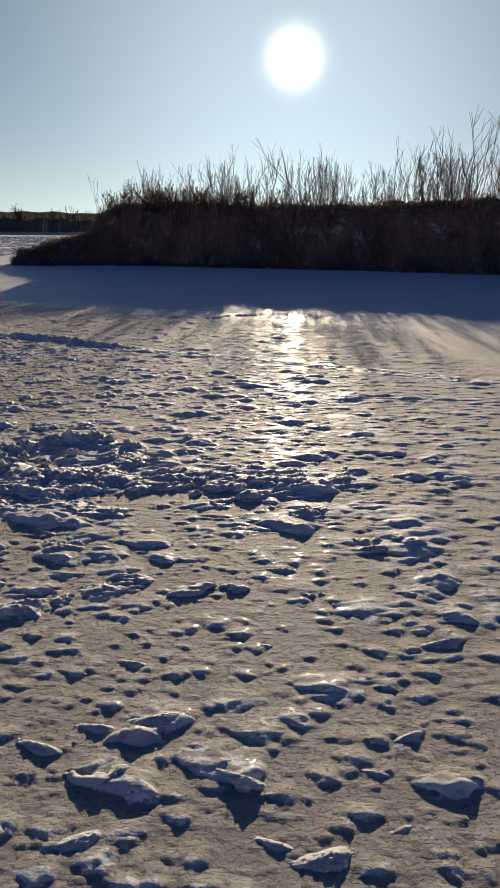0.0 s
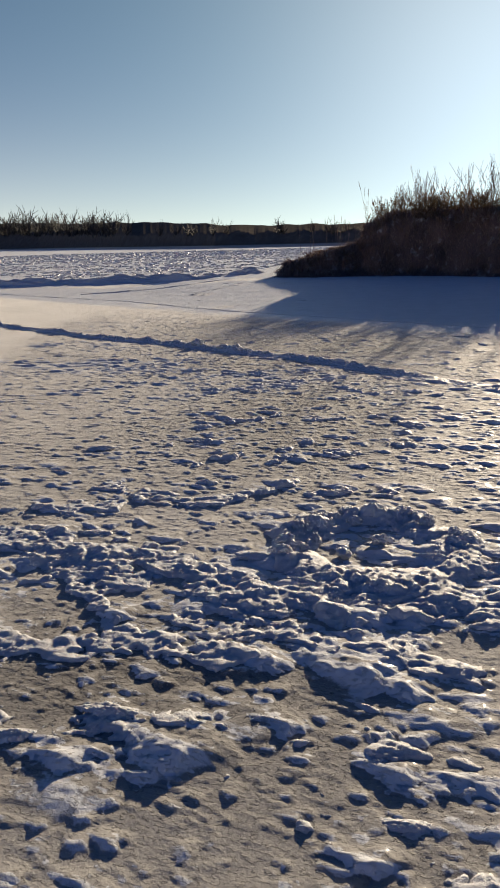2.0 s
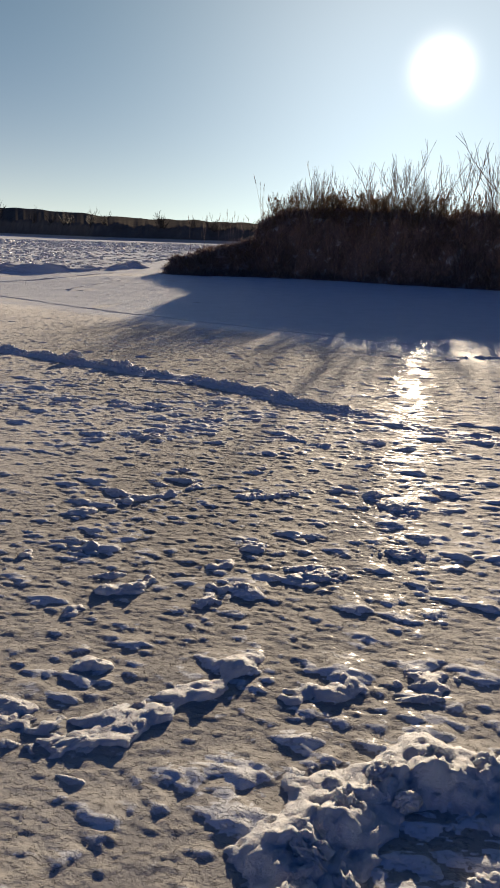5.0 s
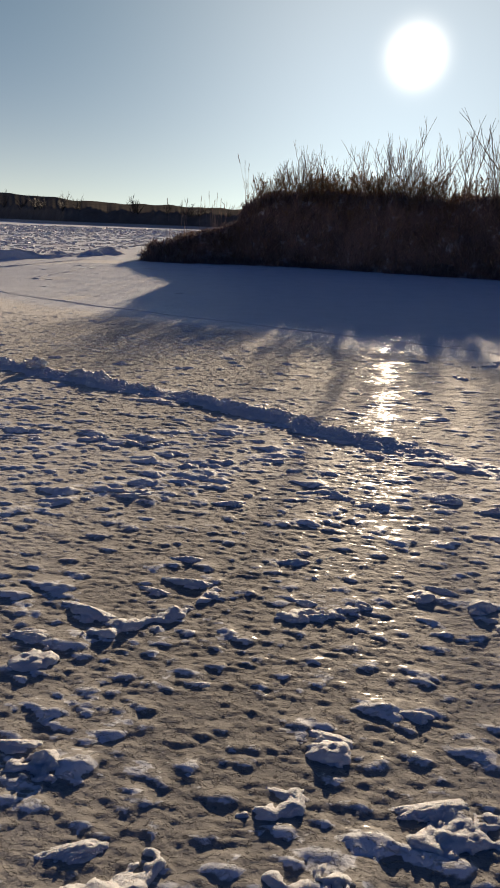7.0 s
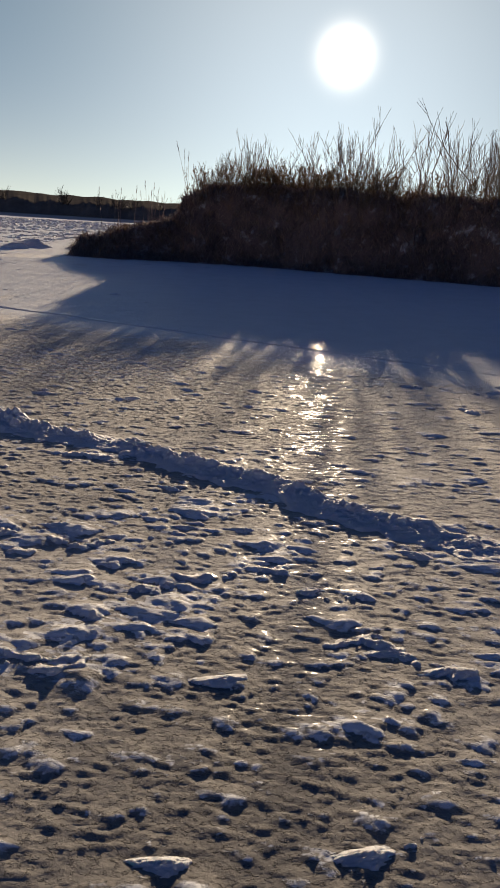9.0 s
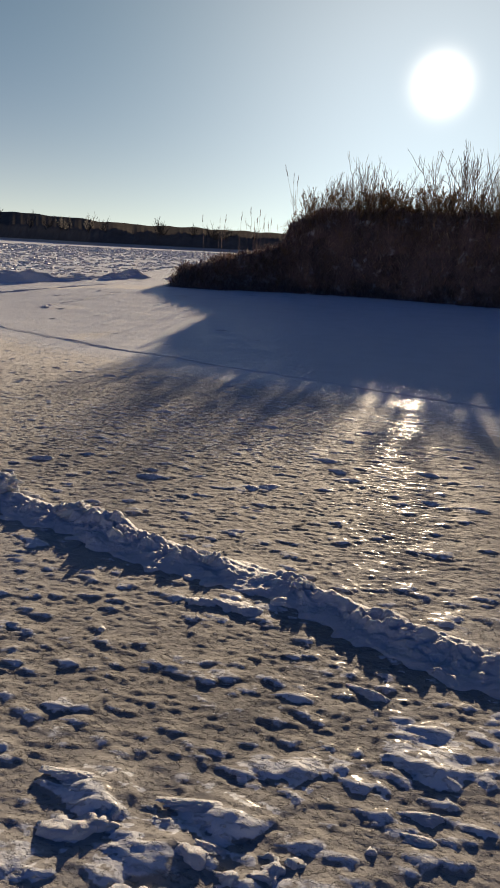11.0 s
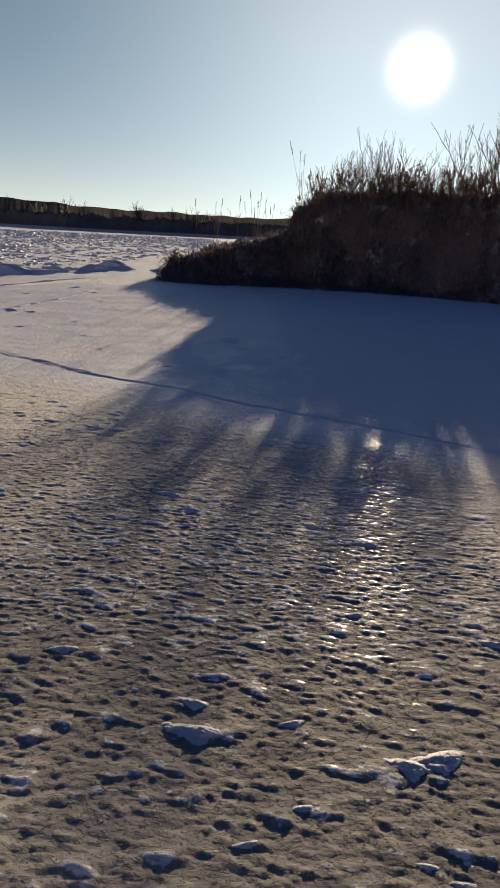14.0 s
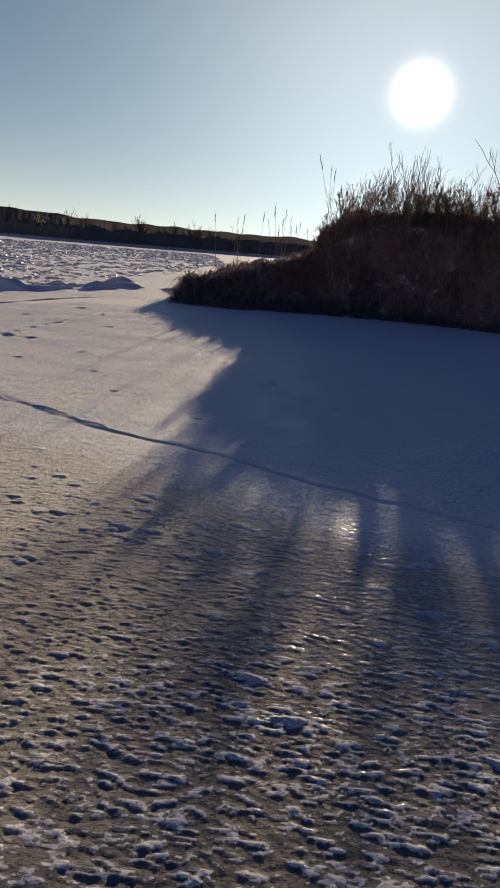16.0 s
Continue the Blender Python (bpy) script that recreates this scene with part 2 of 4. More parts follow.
class Tubes:
    """Collects thin tapered tubes (three-sided) and flat blades into one vertex list."""

    def __init__(self, sides=3):
        self.v, self.f, self.n, self.sides = [], [], 0, sides

    def tube(self, pts, r0, r1):
        pts = np.asarray(pts, float)
        d = np.gradient(pts, axis=0)
        d /= np.linalg.norm(d, axis=1, keepdims=True) + 1e-9
        ref = np.array([0.31, 0.95, 0.07])
        a = np.cross(d, ref); a /= np.linalg.norm(a, axis=1, keepdims=True) + 1e-9
        b = np.cross(d, a)
        r = np.linspace(r0, r1, len(pts))[:, None]
        s = self.sides
        ring = [pts + r * (math.cos(2 * math.pi * k / s) * a + math.sin(2 * math.pi * k / s) * b) for k in range(s)]
        vv = np.stack(ring, 1).reshape(-1, 3)
        self.v.append(vv)
        base = self.n
        for i in range(len(pts) - 1):
            for k in range(s):
                k2 = (k + 1) % s
                self.f.append((base + i * s + k, base + i * s + k2, base + (i + 1) * s + k2, base + (i + 1) * s + k))
        self.n += len(vv)

    def leaf(self, c, u, w):
        """A small folded leaf: a bent quad about c, along u and across w."""
        c, u, w = (np.asarray(q, float) for q in (c, u, w))
        self.v.append(np.stack([c - u, c + w, c + u * 1.1, c - w]))
        self.f.append((self.n, self.n + 1, self.n + 2, self.n + 3))
        self.n += 4

    def mesh(self, name, material):
        return mesh_from(name, np.concatenate(self.v), self.f, material)


rng = np.random.default_rng(11)

# ---- plan of the ice ----
RIDGE = [(-16.0, 17.6), (-10.0, 14.4), (-7.3, 13.0), (-5.5, 12.32), (-4.3, 11.74), (-3.3, 11.27), (-2.6, 10.9), (-2.05, 10.48), (-1.3, 9.98), (0.6, 9.0), (2.0, 8.25), (3.0, 7.6), (6.0, 5.8)]
SEAM = [(-30.0, 31.0), (-16.0, 23.2), (-10.6, 20.7), (-7.4, 18.5), (-6.1, 17.75), (-5.25, 17.35), (-4.6, 16.95), (-3.4, 16.4), (-1.0, 15.2), (3.0, 13.3), (5.0, 12.2), (12.0, 8.6), (30.0, 0.0)]
FOOT = [(-8.6, 27.6), (-7.8, 27.3), (-6.4, 27.1), (-5.0, 27.6), (-3.6, 27.6), (-2.3, 27.3), (-1.0, 26.7), (0.2, 26.1), (2.0, 25.5), (4.2, 24.6), (8.5, 22.6), (15.0, 20.0), (30.0, 14.0), (70.0, 0.0)]


def line_y(line, x):
    return np.interp(x, [p[0] for p in line], [p[1] for p in line])


def shelf(x, y):
    """The shore ice beyond the seam climbs gently to the foot of the bank."""
    s, f = line_y(SEAM, x), line_y(FOOT, x)
    k = smooth(0.0, 1.0, (y - s) / np.maximum(f - s, 1.0) * 0.92) * 0.30
    k = k * smooth(-13.5, -8.5, x) + 0.05 * smooth(0, 6, y - s) * (1 - smooth(-13.5, -8.5, x))
    return np.where(y > f + 3, 0.32 * smooth(-13.5, -8.5, x), k)


def bump_at(x, y, cx, cy, rx, ry):
    return np.exp(-(((x - cx) / rx) ** 2 + ((y - cy) / ry) ** 2))


def churned(x, y):
    """Where the snow lies churned and lumpy, 0 to 1."""
    c = 0.6 * bump_at(x, y, -1.9, 4.1, 1.9, 0.55) + 0.75 * bump_at(x, y, -0.2, 4.5, 1.6, 0.5)
    c += 0.3 * bump_at(x, y, -1.5, 3.0, 0.9, 0.55) + 0.7 * bump_at(x, y, -1.25, 5.1, 0.75, 0.7)
    c += 0.55 * bump_at(x, y, -2.6, 5.5, 0.7, 0.28) + 0.6 * bump_at(x, y, -3.26, 8.9, 0.75, 0.3)
    c += 0.55 * bump_at(x, y, -2.56, 9.45, 0.5, 0.28) + 1.1 * bump_at(x, y, -5.6, 10.1, 1.3, 0.5) + 0.9 * bump_at(x, y, -7.2, 11.9, 1.2, 0.4)
    c += 0.55 * bump_at(x, y, -2.91, 7.55, 0.45, 0.25) + 0.5 * bump_at(x, y, -2.06, 6.75, 0.6, 0.35)
    c += 0.6 * bump_at(x, y, 0.1, 4.1, 1.5, 0.7) + 0.5 * bump_at(x, y, 0.5, 5.2, 1.2, 0.8) + 0.45 * bump_at(x, y, 1.34, 6.55, 1.6, 1.0) + 0.5 * bump_at(x, y, 1.2, 2.9, 0.6, 0.7)
    c += 0.45 * bump_at(x, y, -3.4, 11.15, 0.7, 0.25)
    lane = line_y([(-5.56, 8.05), (-4.71, 8.75), (-4, 9.55), (-3.04, 10.15), (-2.26, 10.65)], x)
    lanes = 0.4 * bump_at(x, y, -5.8, 10.2, 1.5, 0.55) + 0.18 * bump_at(x, y, 0.54, 7.15, 1.6, 1.2) + 0.18 * bump_at(x, y, 0.4, 10.2, 3.2, 2.4) + 0.45 * np.exp(-((y - lane) / 0.14) ** 2) * smooth(-6.0, -5.2, x) * (1 - smooth(-2.4, -1.9, x))
    lane = line_y([(-3.71, 8.45), (-3.46, 8.75), (-3.11, 9.1), (-2.66, 9.4), (-2.31, 9.85)], x)
    lanes = lanes + 0.5 * np.exp(-((y - lane) / 0.13) ** 2) * smooth(-4.0, -3.6, x) * (1 - smooth(-2.4, -2.1, x))
    c += 0.5 * bump_at(x, y, -3.46, 6.25, 0.4, 0.25) + 0.35 * bump_at(x, y, -2.76, 6.95, 0.9, 0.35) + 0.4 * bump_at(x, y, 0.34, 7.55, 1.8, 0.9)
    return np.clip(c * 0.62 * smooth(-0.3, 0.25, vnoise(x * 1.5, y * 2.1, 47)) + lanes, 0, 1)


def crust(x, y, fx, fy, t, w, seed):
    """Flat-topped flakes with ragged steep rims, 0 to about 1."""
    n = vnoise(x * fx, y * fy, seed) + 0.38 * vnoise(x * fx * 2.3, y * fy * 2.1, seed + 100) + 0.16 * vnoise(x * fx * 5.1, y * fy * 4.3, seed + 200)
    return smooth(t, t + w, n) * (0.72 + 0.3 * np.clip(n, 0, 1.2))


def cobbles(x, y, fx, fy, seed, keep):
    """Rounded chunks of snow, one to a cell at most; keep: the share of cells that hold one."""
    u, v = x * fx, y * fy
    u, v = u + 0.25 * vnoise(u * 1.3, v * 1.3, seed + 5), v + 0.3 * vnoise(u * 1.3, v * 1.3, seed + 6) + 0.5 * vnoise(u * 0.4, v * 0.4, seed + 7)
    iu, iv = np.floor(u), np.floor(v)
    out = np.zeros_like(u)
    for dx in (-1, 0, 1):
        for dy in (-1, 0, 1):
            h = hash2(iu + dx, iv + dy, seed)
            h1, h2, h3 = (h * 256) % 1, (h * 4096) % 1, (h * 65536) % 1
            r = 0.38 + 0.42 * h3
            du, dv = u - iu - dx - 0.15 - 0.7 * h1, v - iv - dy - 0.15 - 0.7 * h2
            d2 = (du * du + dv * dv) / (r * r)
            out = np.maximum(out, r * np.clip((keep - h) * 7, 0, 1) * np.sqrt(np.clip(1 - d2, 0, 1)))
    return out


def wedges(x, y, fx, fy, seed, keep, tail=0.45, ramp=0.35, near=0.62):
    """Wind-carved crumbs of crust, one to a cell at most: a crest across the wind, a face that tapers to a point on the near
    side, a long ramp behind and a tail to one side. Gives their height and where their snowy faces lie."""
    u, v = x * fx, y * fy
    u, v = u + 0.22 * vnoise(u * 1.4, v * 1.4, seed + 5), v + 0.25 * vnoise(u * 1.4, v * 1.4, seed + 6) + 0.5 * vnoise(u * 0.4, v * 0.4, seed + 7)
    iu, iv = np.floor(u), np.floor(v)
    out, face = np.zeros_like(u), np.zeros_like(u)
    ragged = 0.20 * vnoise(u * 2.6, v * 2.6, seed + 8)
    for dx in (-1, 0, 1, 2):
        for dy in (-2, -1, 0, 1):
            h = hash2(iu + dx, iv + dy, seed)
            h1, h2, h3 = (h * 256) % 1, (h * 4096) % 1, (h * 65536) % 1
            r = 0.26 + 0.50 * h3 * h3
            du, dv = u - iu - dx - 0.15 - 0.7 * h1, v - iv - dy - 0.15 - 0.7 * h2
            across = np.where(du < 0, -du * tail, du * 1.1) / r + ragged
            ahead, behind = np.clip(-dv, 0, 3) * near / r, np.clip(dv, 0, 3) * ramp / r
            there = np.clip((keep - h) * 9, 0, 1)
            bump_h = np.clip(1 - across - ahead, 0, 1) ** 0.65 * np.clip(1 - behind, 0, 1)
            out = np.maximum(out, r * there * bump_h)
            face = np.maximum(face, there * smooth(0.0, 0.16, 1.04 - across - ahead) * (1 - smooth(0.02, 0.22, behind)))
    return out, face


def drifted(ax, ay, ch):
    """Crumbs of drifted crust at three sizes; ch: how churned the snow is."""
    loose = 1 - smooth(4.6, 6.4, ay - 0.12 * ax)
    open_ice = 1 - 0.15 * smooth(10.0, 11.0, ay + 0.55 * ax + 2.0)
    big, dust = wedges(ax, ay, 5.0, 8.0, 13, (0.018 + 0.02 * loose) * open_ice + (0.12 + 0.30 * loose) * ch)
    mid, dust2 = wedges(ax, ay, 8.5, 14.0, 15, (0.075 + 0.05 * loose) * (2.4 * open_ice - 1.4) + 0.45 * ch)
    small, dust3 = wedges(ax, ay, 18.0, 30.0, 17, (0.24 + 0.02 * loose) * (2.4 * open_ice - 1.4) + 0.70 * ch)
    big, mid, small = big * (0.062 + 0.010 * ch), mid * (0.044 + 0.008 * ch), small * 0.020
    return np.maximum(np.maximum(big, mid), small) + 0.25 * np.minimum(big, mid), np.maximum(np.maximum(dust, dust2 * (0.66 + 0.3 * ch)), dust3 * (0.32 + 0.5 * ch))


def bare(x, y):
    """Where the brown ice lies nearly bare of frost, 0 to 1."""
    b = 0.60 * bump_at(x, y, -2.35, 7.8, 1.3, 1.6) + 0.80 * bump_at(x, y, -4.7, 14.3, 1.9, 0.9) + 0.50 * bump_at(x, y, -4.3, 12.9, 1.7, 1.1) + 0.6 * bump_at(x, y, -3.7, 10.6, 1.1, 0.7) + 0.6 * bump_at(x, y, -2.4, 12.4, 1.6, 1.2) + 0.7 * bump_at(x, y, -1.9, 3.6, 0.9, 0.55)
    return np.clip(b + 0.25 * vnoise(x * 0.6, y * 0.6, 44), 0, 1)


def relief(x, y):
    """Height of the ice and its crust, and how white the crust is."""
    near = 1 - smooth(14.5, 17.6, y + 0.54 * (x + 4))
    rough = 0.65 * (1 - smooth(-7.2, -5.6, x)) * smooth(-0.15, 0.35, vnoise(x * 0.45, y * 0.35, 9)) * (1 - smooth(26, 30, y))
    near = np.maximum(near, rough)
    far = smooth(26.0, 30.0, y) * (1 - smooth(-11.0, -8.0, x))
    ch = churned(x, y)
    wx, wy = x + 0.025 * vnoise(x * 4, y * 4, 91), y + 0.025 * vnoise(x * 4, y * 4, 92)
    ax, ay = wx * 0.99 - wy * 0.12, wy * 0.99 + wx * 0.12
    patch = np.clip(0.5 + 0.75 * vnoise(x * 0.9, y * 1.2, 8), 0, 1)
    # wind scales: small crusts on a flatter glaze, drawn out across the wind
    br = bare(x, y)
    fr = bump_at(x, y, -4.2, 14.0, 1.8, 1.1)
    calm = 1 - smooth(4.6, 6.4, ay - 0.12 * ax)
    flecks, _ = wedges(ax, ay, 20.0, 44.0, 3, 0.46 + 0.20 * patch + 0.30 * br + 0.2 * fr - 0.30 * calm, ramp=1.1, near=1.15)
    more, _ = wedges(ax * 0.97 + ay * 0.22, ay * 0.97 - ax * 0.22, 28.0, 56.0, 4, 0.50 + 0.15 * patch + 0.30 * br + 0.2 * fr - 0.30 * calm, ramp=1.1, near=1.15)
    flecks = np.maximum(flecks, 0.85 * more)
    rip = 0.0098 * flecks * (0.92 + 0.2 * br + 0.35 * fr - 0.22 * calm) + 0.0011 * crust(ax, ay, 30, 48, -0.15, 1.0, 5)
    # lumps of drifted crust
    lump, dust = drifted(ax, ay, ch)
    lump *= (1 - 0.35 * fr) * (1 + 0.16 * vnoise(wx * 26, wy * 34, 21))
    z = np.maximum(rip, lump) * (0.10 + 0.90 * near) + 0.3 * np.minimum(rip, lump) * near
    white = 0.85 * dust + 0.10 * smooth(0.002, 0.010, lump) + (0.10 + 0.14 * br + 0.44 * fr + 0.12 * calm) * smooth(0.17, 0.32, flecks) + 0.06 * patch
    white = white + 0.12 * (1 - br)
    # smooth wind-polished snow beyond the seam, rough floes past the point
    shore = 1 - near
    z = z + shore * 0.008 * fbm(x * 0.9, y * 1.6, 31) + far * np.abs(fbm(x * 0.9, y * 0.7, 33, 4)) * 0.12
    white = white * near + shore * (0.85 + 0.12 * vnoise(x * 0.8, y * 0.8, 41))
    seam = y - line_y(SEAM, x) - 0.10 * vnoise(x * 0.7, x * 0 + 3, 51) - 0.03 * vnoise(x * 4, x * 0, 52)
    z = z - 0.008 * np.exp(-((seam + 0.03) / 0.017) ** 2) * (0.5 + 0.5 * vnoise(x * 1.1, x * 0, 53)) + 0.008 * smooth(-0.03, 0.03, seam)
    return z + shelf(x, y), np.clip(white, 0, 1)


def build_ice():
    front, d, v = list(np.arange(1.25, 16.2, 0.0090)), 0.0090, 16.2
    while v < 4000:
        d *= 1.012 if v < 28 else 1.045
        v += d; front.append(v)
    d, v, behind = 0.0125, 1.25, []
    while v > -3500:
        d *= 1.13; v -= d; behind.append(v)
    ys = np.array(behind[::-1] + front)
    half = []
    for slow, reach in ((1.025, 3.5), (1.0135, 5.2)):
        side, d, v = list(np.arange(0, 1.05, 0.0105)), 0.0105, 1.05
        while v < 4000:
            d *= slow if v < reach else 1.09
            v += d; side.append(v)
        half.append(side)
    us = np.array([-q for q in half[0][:0:-1]] + half[1])
    # the even part of the mesh follows the walk
    xc = np.interp(ys, [1.0, 2.6, 3.9, 6.5, 8.1, 11.3, 14.0, 18.0], [0.0, -1.0, -1.7, -2.15, -2.5, -3.6, -4.7, -5.8])
    xc = np.convolve(np.pad(xc, 40, mode="edge"), np.ones(81) / 81, mode="valid")
    X = xc[:, None] + us[None, :]
    Y = np.repeat(ys[:, None], len(us), 1)
    z, w = relief(X, Y)
    # where the mesh grows coarse the small crust gives way to plain ice
    gap = np.maximum(np.gradient(us)[None, :], np.abs(np.gradient(ys))[:, None])
    plain = smooth(0.09, 0.2, gap) * (Y < 24)
    shore = smooth(14.5, 17.6, Y + 0.54 * (X + 4))
    z = z + (shelf(X, Y) - z) * plain
    w = w + (0.22 + 0.66 * shore - w) * plain
    away = smooth(60, 150, np.hypot(X, Y))
    z = z * (1 - away)
    co = np.stack([X, Y, z], -1).reshape(-1, 3)
    me = mesh_from("river_ice", co, grid_faces(len(ys), len(us)), ICE)
    at = me.attributes.new("snow", "FLOAT", "POINT")
    at.data.foreach_set("value", w.astype(np.float32).ravel())
    at = me.attributes.new("bare", "FLOAT", "POINT")
    at.data.foreach_set("value", bare(X, Y).astype(np.float32).ravel())
    ob = new("river_ice", me)
    return tagged(ob, "grey-brown river ice under wind-rippled snow crust", "ice", kind="structure")


build_ice()


def ground_z(x, y):
    z, _ = relief(np.array([float(x)]), np.array([float(y)]))
    return float(z[0])


# ---- snow ridges across the ice ----
def build_ridge(line, fine, height, width, label, seed, tail=None):
    """A low crusted ridge along a line on the ice; fine: the stretch of the line (0 to 1) that is meshed closely."""
    pts = np.array(line)
    seg = np.hypot(*np.diff(pts, axis=0).T)
    s = np.concatenate([[0], np.cumsum(seg)])
    a, b = fine[0] * s[-1], fine[1] * s[-1]
    steps = np.concatenate([np.arange(0, a, 0.04), np.arange(a, b, 0.010), np.arange(b, s[-1], 0.035)])
    cx, cy = np.interp(steps, s, pts[:, 0]), np.interp(steps, s, pts[:, 1])
    wob = 0.07 * vnoise(steps * 1.3, steps * 0, seed) + 0.035 * vnoise(steps * 4, steps * 0, seed + 1)
    across = width * np.concatenate([np.linspace(-1.5, -1.05, 6), np.linspace(-1.0, 0.30, 48), np.linspace(0.34, 1.0, 9)])
    tx, ty = np.gradient(cx, steps), np.gradient(cy, steps)
    ln = np.hypot(tx, ty)
    nx, ny = -ty / ln, tx / ln
    q = across[None, :] / width
    X = cx[:, None] + nx[:, None] * (across[None, :] + wob[:, None])
    Y = cy[:, None] + ny[:, None] * (across[None, :] + wob[:, None])
    big = 0.72 + 0.5 * vnoise(steps * 1.1, steps * 0 + 2, seed + 2) + 0.35 * vnoise(steps * 2.9, steps * 0, seed + 3) + 0.2 * vnoise(steps * 7, steps * 0, seed + 4)
    fade = smooth(0, 0.12 * s[-1], steps) * (1 - smooth(0.9 * s[-1], s[-1], steps))
    if tail is not None:
        fade = fade * (1 - 0.75 * smooth(tail[0] * s[-1], tail[1] * s[-1], steps))
    big = np.clip(big, 0.22, 1.35) * fade
    k = q + 0.20 * vnoise(X * 5, Y * 5, seed + 5) + 0.10 * vnoise(X * 15, Y * 15, seed + 6)
    up = 0.40 * smooth(-1.0, -0.42, k + 0.20 * vnoise(X * 11, Y * 11, seed + 13)) + 0.60 * smooth(-0.50, -0.06, k + 0.12 * vnoise(X * 33, Y * 33, seed + 12))
    dn = 1 - smooth(-0.05, 0.42, q + 0.18 * vnoise(X * 4, Y * 4, seed + 7))
    prof = up * dn
    ones = 0 * X
    lumps = 0.50 * cobbles(X, Y, 8, 9, seed + 20, 0.75 + ones) + 0.42 * cobbles(X, Y, 17, 18, seed + 21, 0.7 + ones) + 0.34 * cobbles(X, Y, 34, 36, seed + 22, 0.75 + ones) + 0.22 * cobbles(X, Y, 62, 66, seed + 23, 0.75 + ones)
    fine_rough = 0.12 * vnoise(X * 18, Y * 20, seed + 8) + 0.08 * vnoise(X * 42, Y * 44, seed + 9)
    H = height * prof * (big[:, None] * (0.62 + 0.75 * lumps) + fine_rough * fade[:, None])
    gz, _ = relief(X, Y)
    base = shelf(X, Y)
    Z = base + np.minimum(gz - base, 0.02) + H - 0.035 * (1 - smooth(0.0, 0.12, prof))
    me = mesh_from("snow_ridge", np.stack([X, Y, Z], -1).reshape(-1, 3), grid_faces(len(steps), len(across)), SNOW)
    tagged(new("snow_ridge", me), label, "snow ridge", "snow ridges on the ice")


build_ridge(RIDGE, (0.40, 0.75), 0.074, 0.24, "long low ridge of crusted white snow on the ice", 61, (0.62, 0.69))
build_ridge([p for p in SEAM if p[0] < -4.0], (0.6, 0.98), 0.009, 0.036, "thin raised lip of a long crack in the shore ice", 161)
build_ridge([(-13.6, 23.4), (-11.15, 24.9), (-10.3, 26.2), (-9.4, 27.4)], (0.3, 0.9), 0.030, 0.08, "thin raised lip of a short crack in the shore ice", 171)
build_ridge([(-9.2, 22.0), (-8.8, 23.6), (-8.5, 25.4)], (0.2, 0.8), 0.020, 0.07, "faint low raised line of snow on the shore ice", 181)


# ---- snow mounds: patches of raised snow over the ice ----
def build_patch(name, cx, cy, rx, ry, shape, label, step=0.0125, seed=70):
    """A raised patch whose height comes from shape(u, v) on a disc; its rim dips under the crust."""
    a, b = np.arange(-rx, rx + step, step), np.arange(-ry, ry + step, step)
    U, V = np.meshgrid(a, b)
    X, Y = cx + U, cy + V
    H = shape(U / rx, V / ry, X, Y)
    gz, _ = relief(X, Y)
    Z = np.minimum(gz, 0.03) + H - 0.045 * (1 - smooth(-0.004, 0.010, H))
    lean = np.clip(H, 0, 0.12)
    X, Y = X + 0.1 * lean, Y - 0.25 * lean
    me = mesh_from(name, np.stack([X, Y, Z], -1).reshape(-1, 3), grid_faces(len(b), len(a)), SNOW)
    return tagged(new(name, me), label, "snow mound")


def ring_shape(u, v, X, Y):
    r = np.hypot(u, v) + 0.10 * vnoise(X * 5, Y * 5, 71)
    ang = np.arctan2(v, u)
    wall = np.exp(-((r - 0.66) / 0.19) ** 2)
    high = 0.65 + 0.35 * np.sin(ang - 0.6) + 0.3 * vnoise(np.cos(ang) * 2, np.sin(ang) * 2, 72)
    one = 1 + 0 * X
    lumps = 0.42 + 0.35 * cobbles(X, Y, 9, 10, 73, 0.8 * one) + 0.34 * cobbles(X, Y, 20, 22, 74, 0.8 * one) + 0.26 * cobbles(X, Y, 40, 42, 75, 0.8 * one) + 0.14 * fbm(X * 30, Y * 32, 74, 3, 0.6)
    front = 0.8 * np.exp(-(((u - 0.25) / 0.45) ** 2 + ((v + 0.62) / 0.22) ** 2))
    return (0.085 * np.clip(high, 0.15, 1.2) * wall + 0.07 * front) * lumps * (1 - smooth(0.9, 1.05, r)) - 0.006


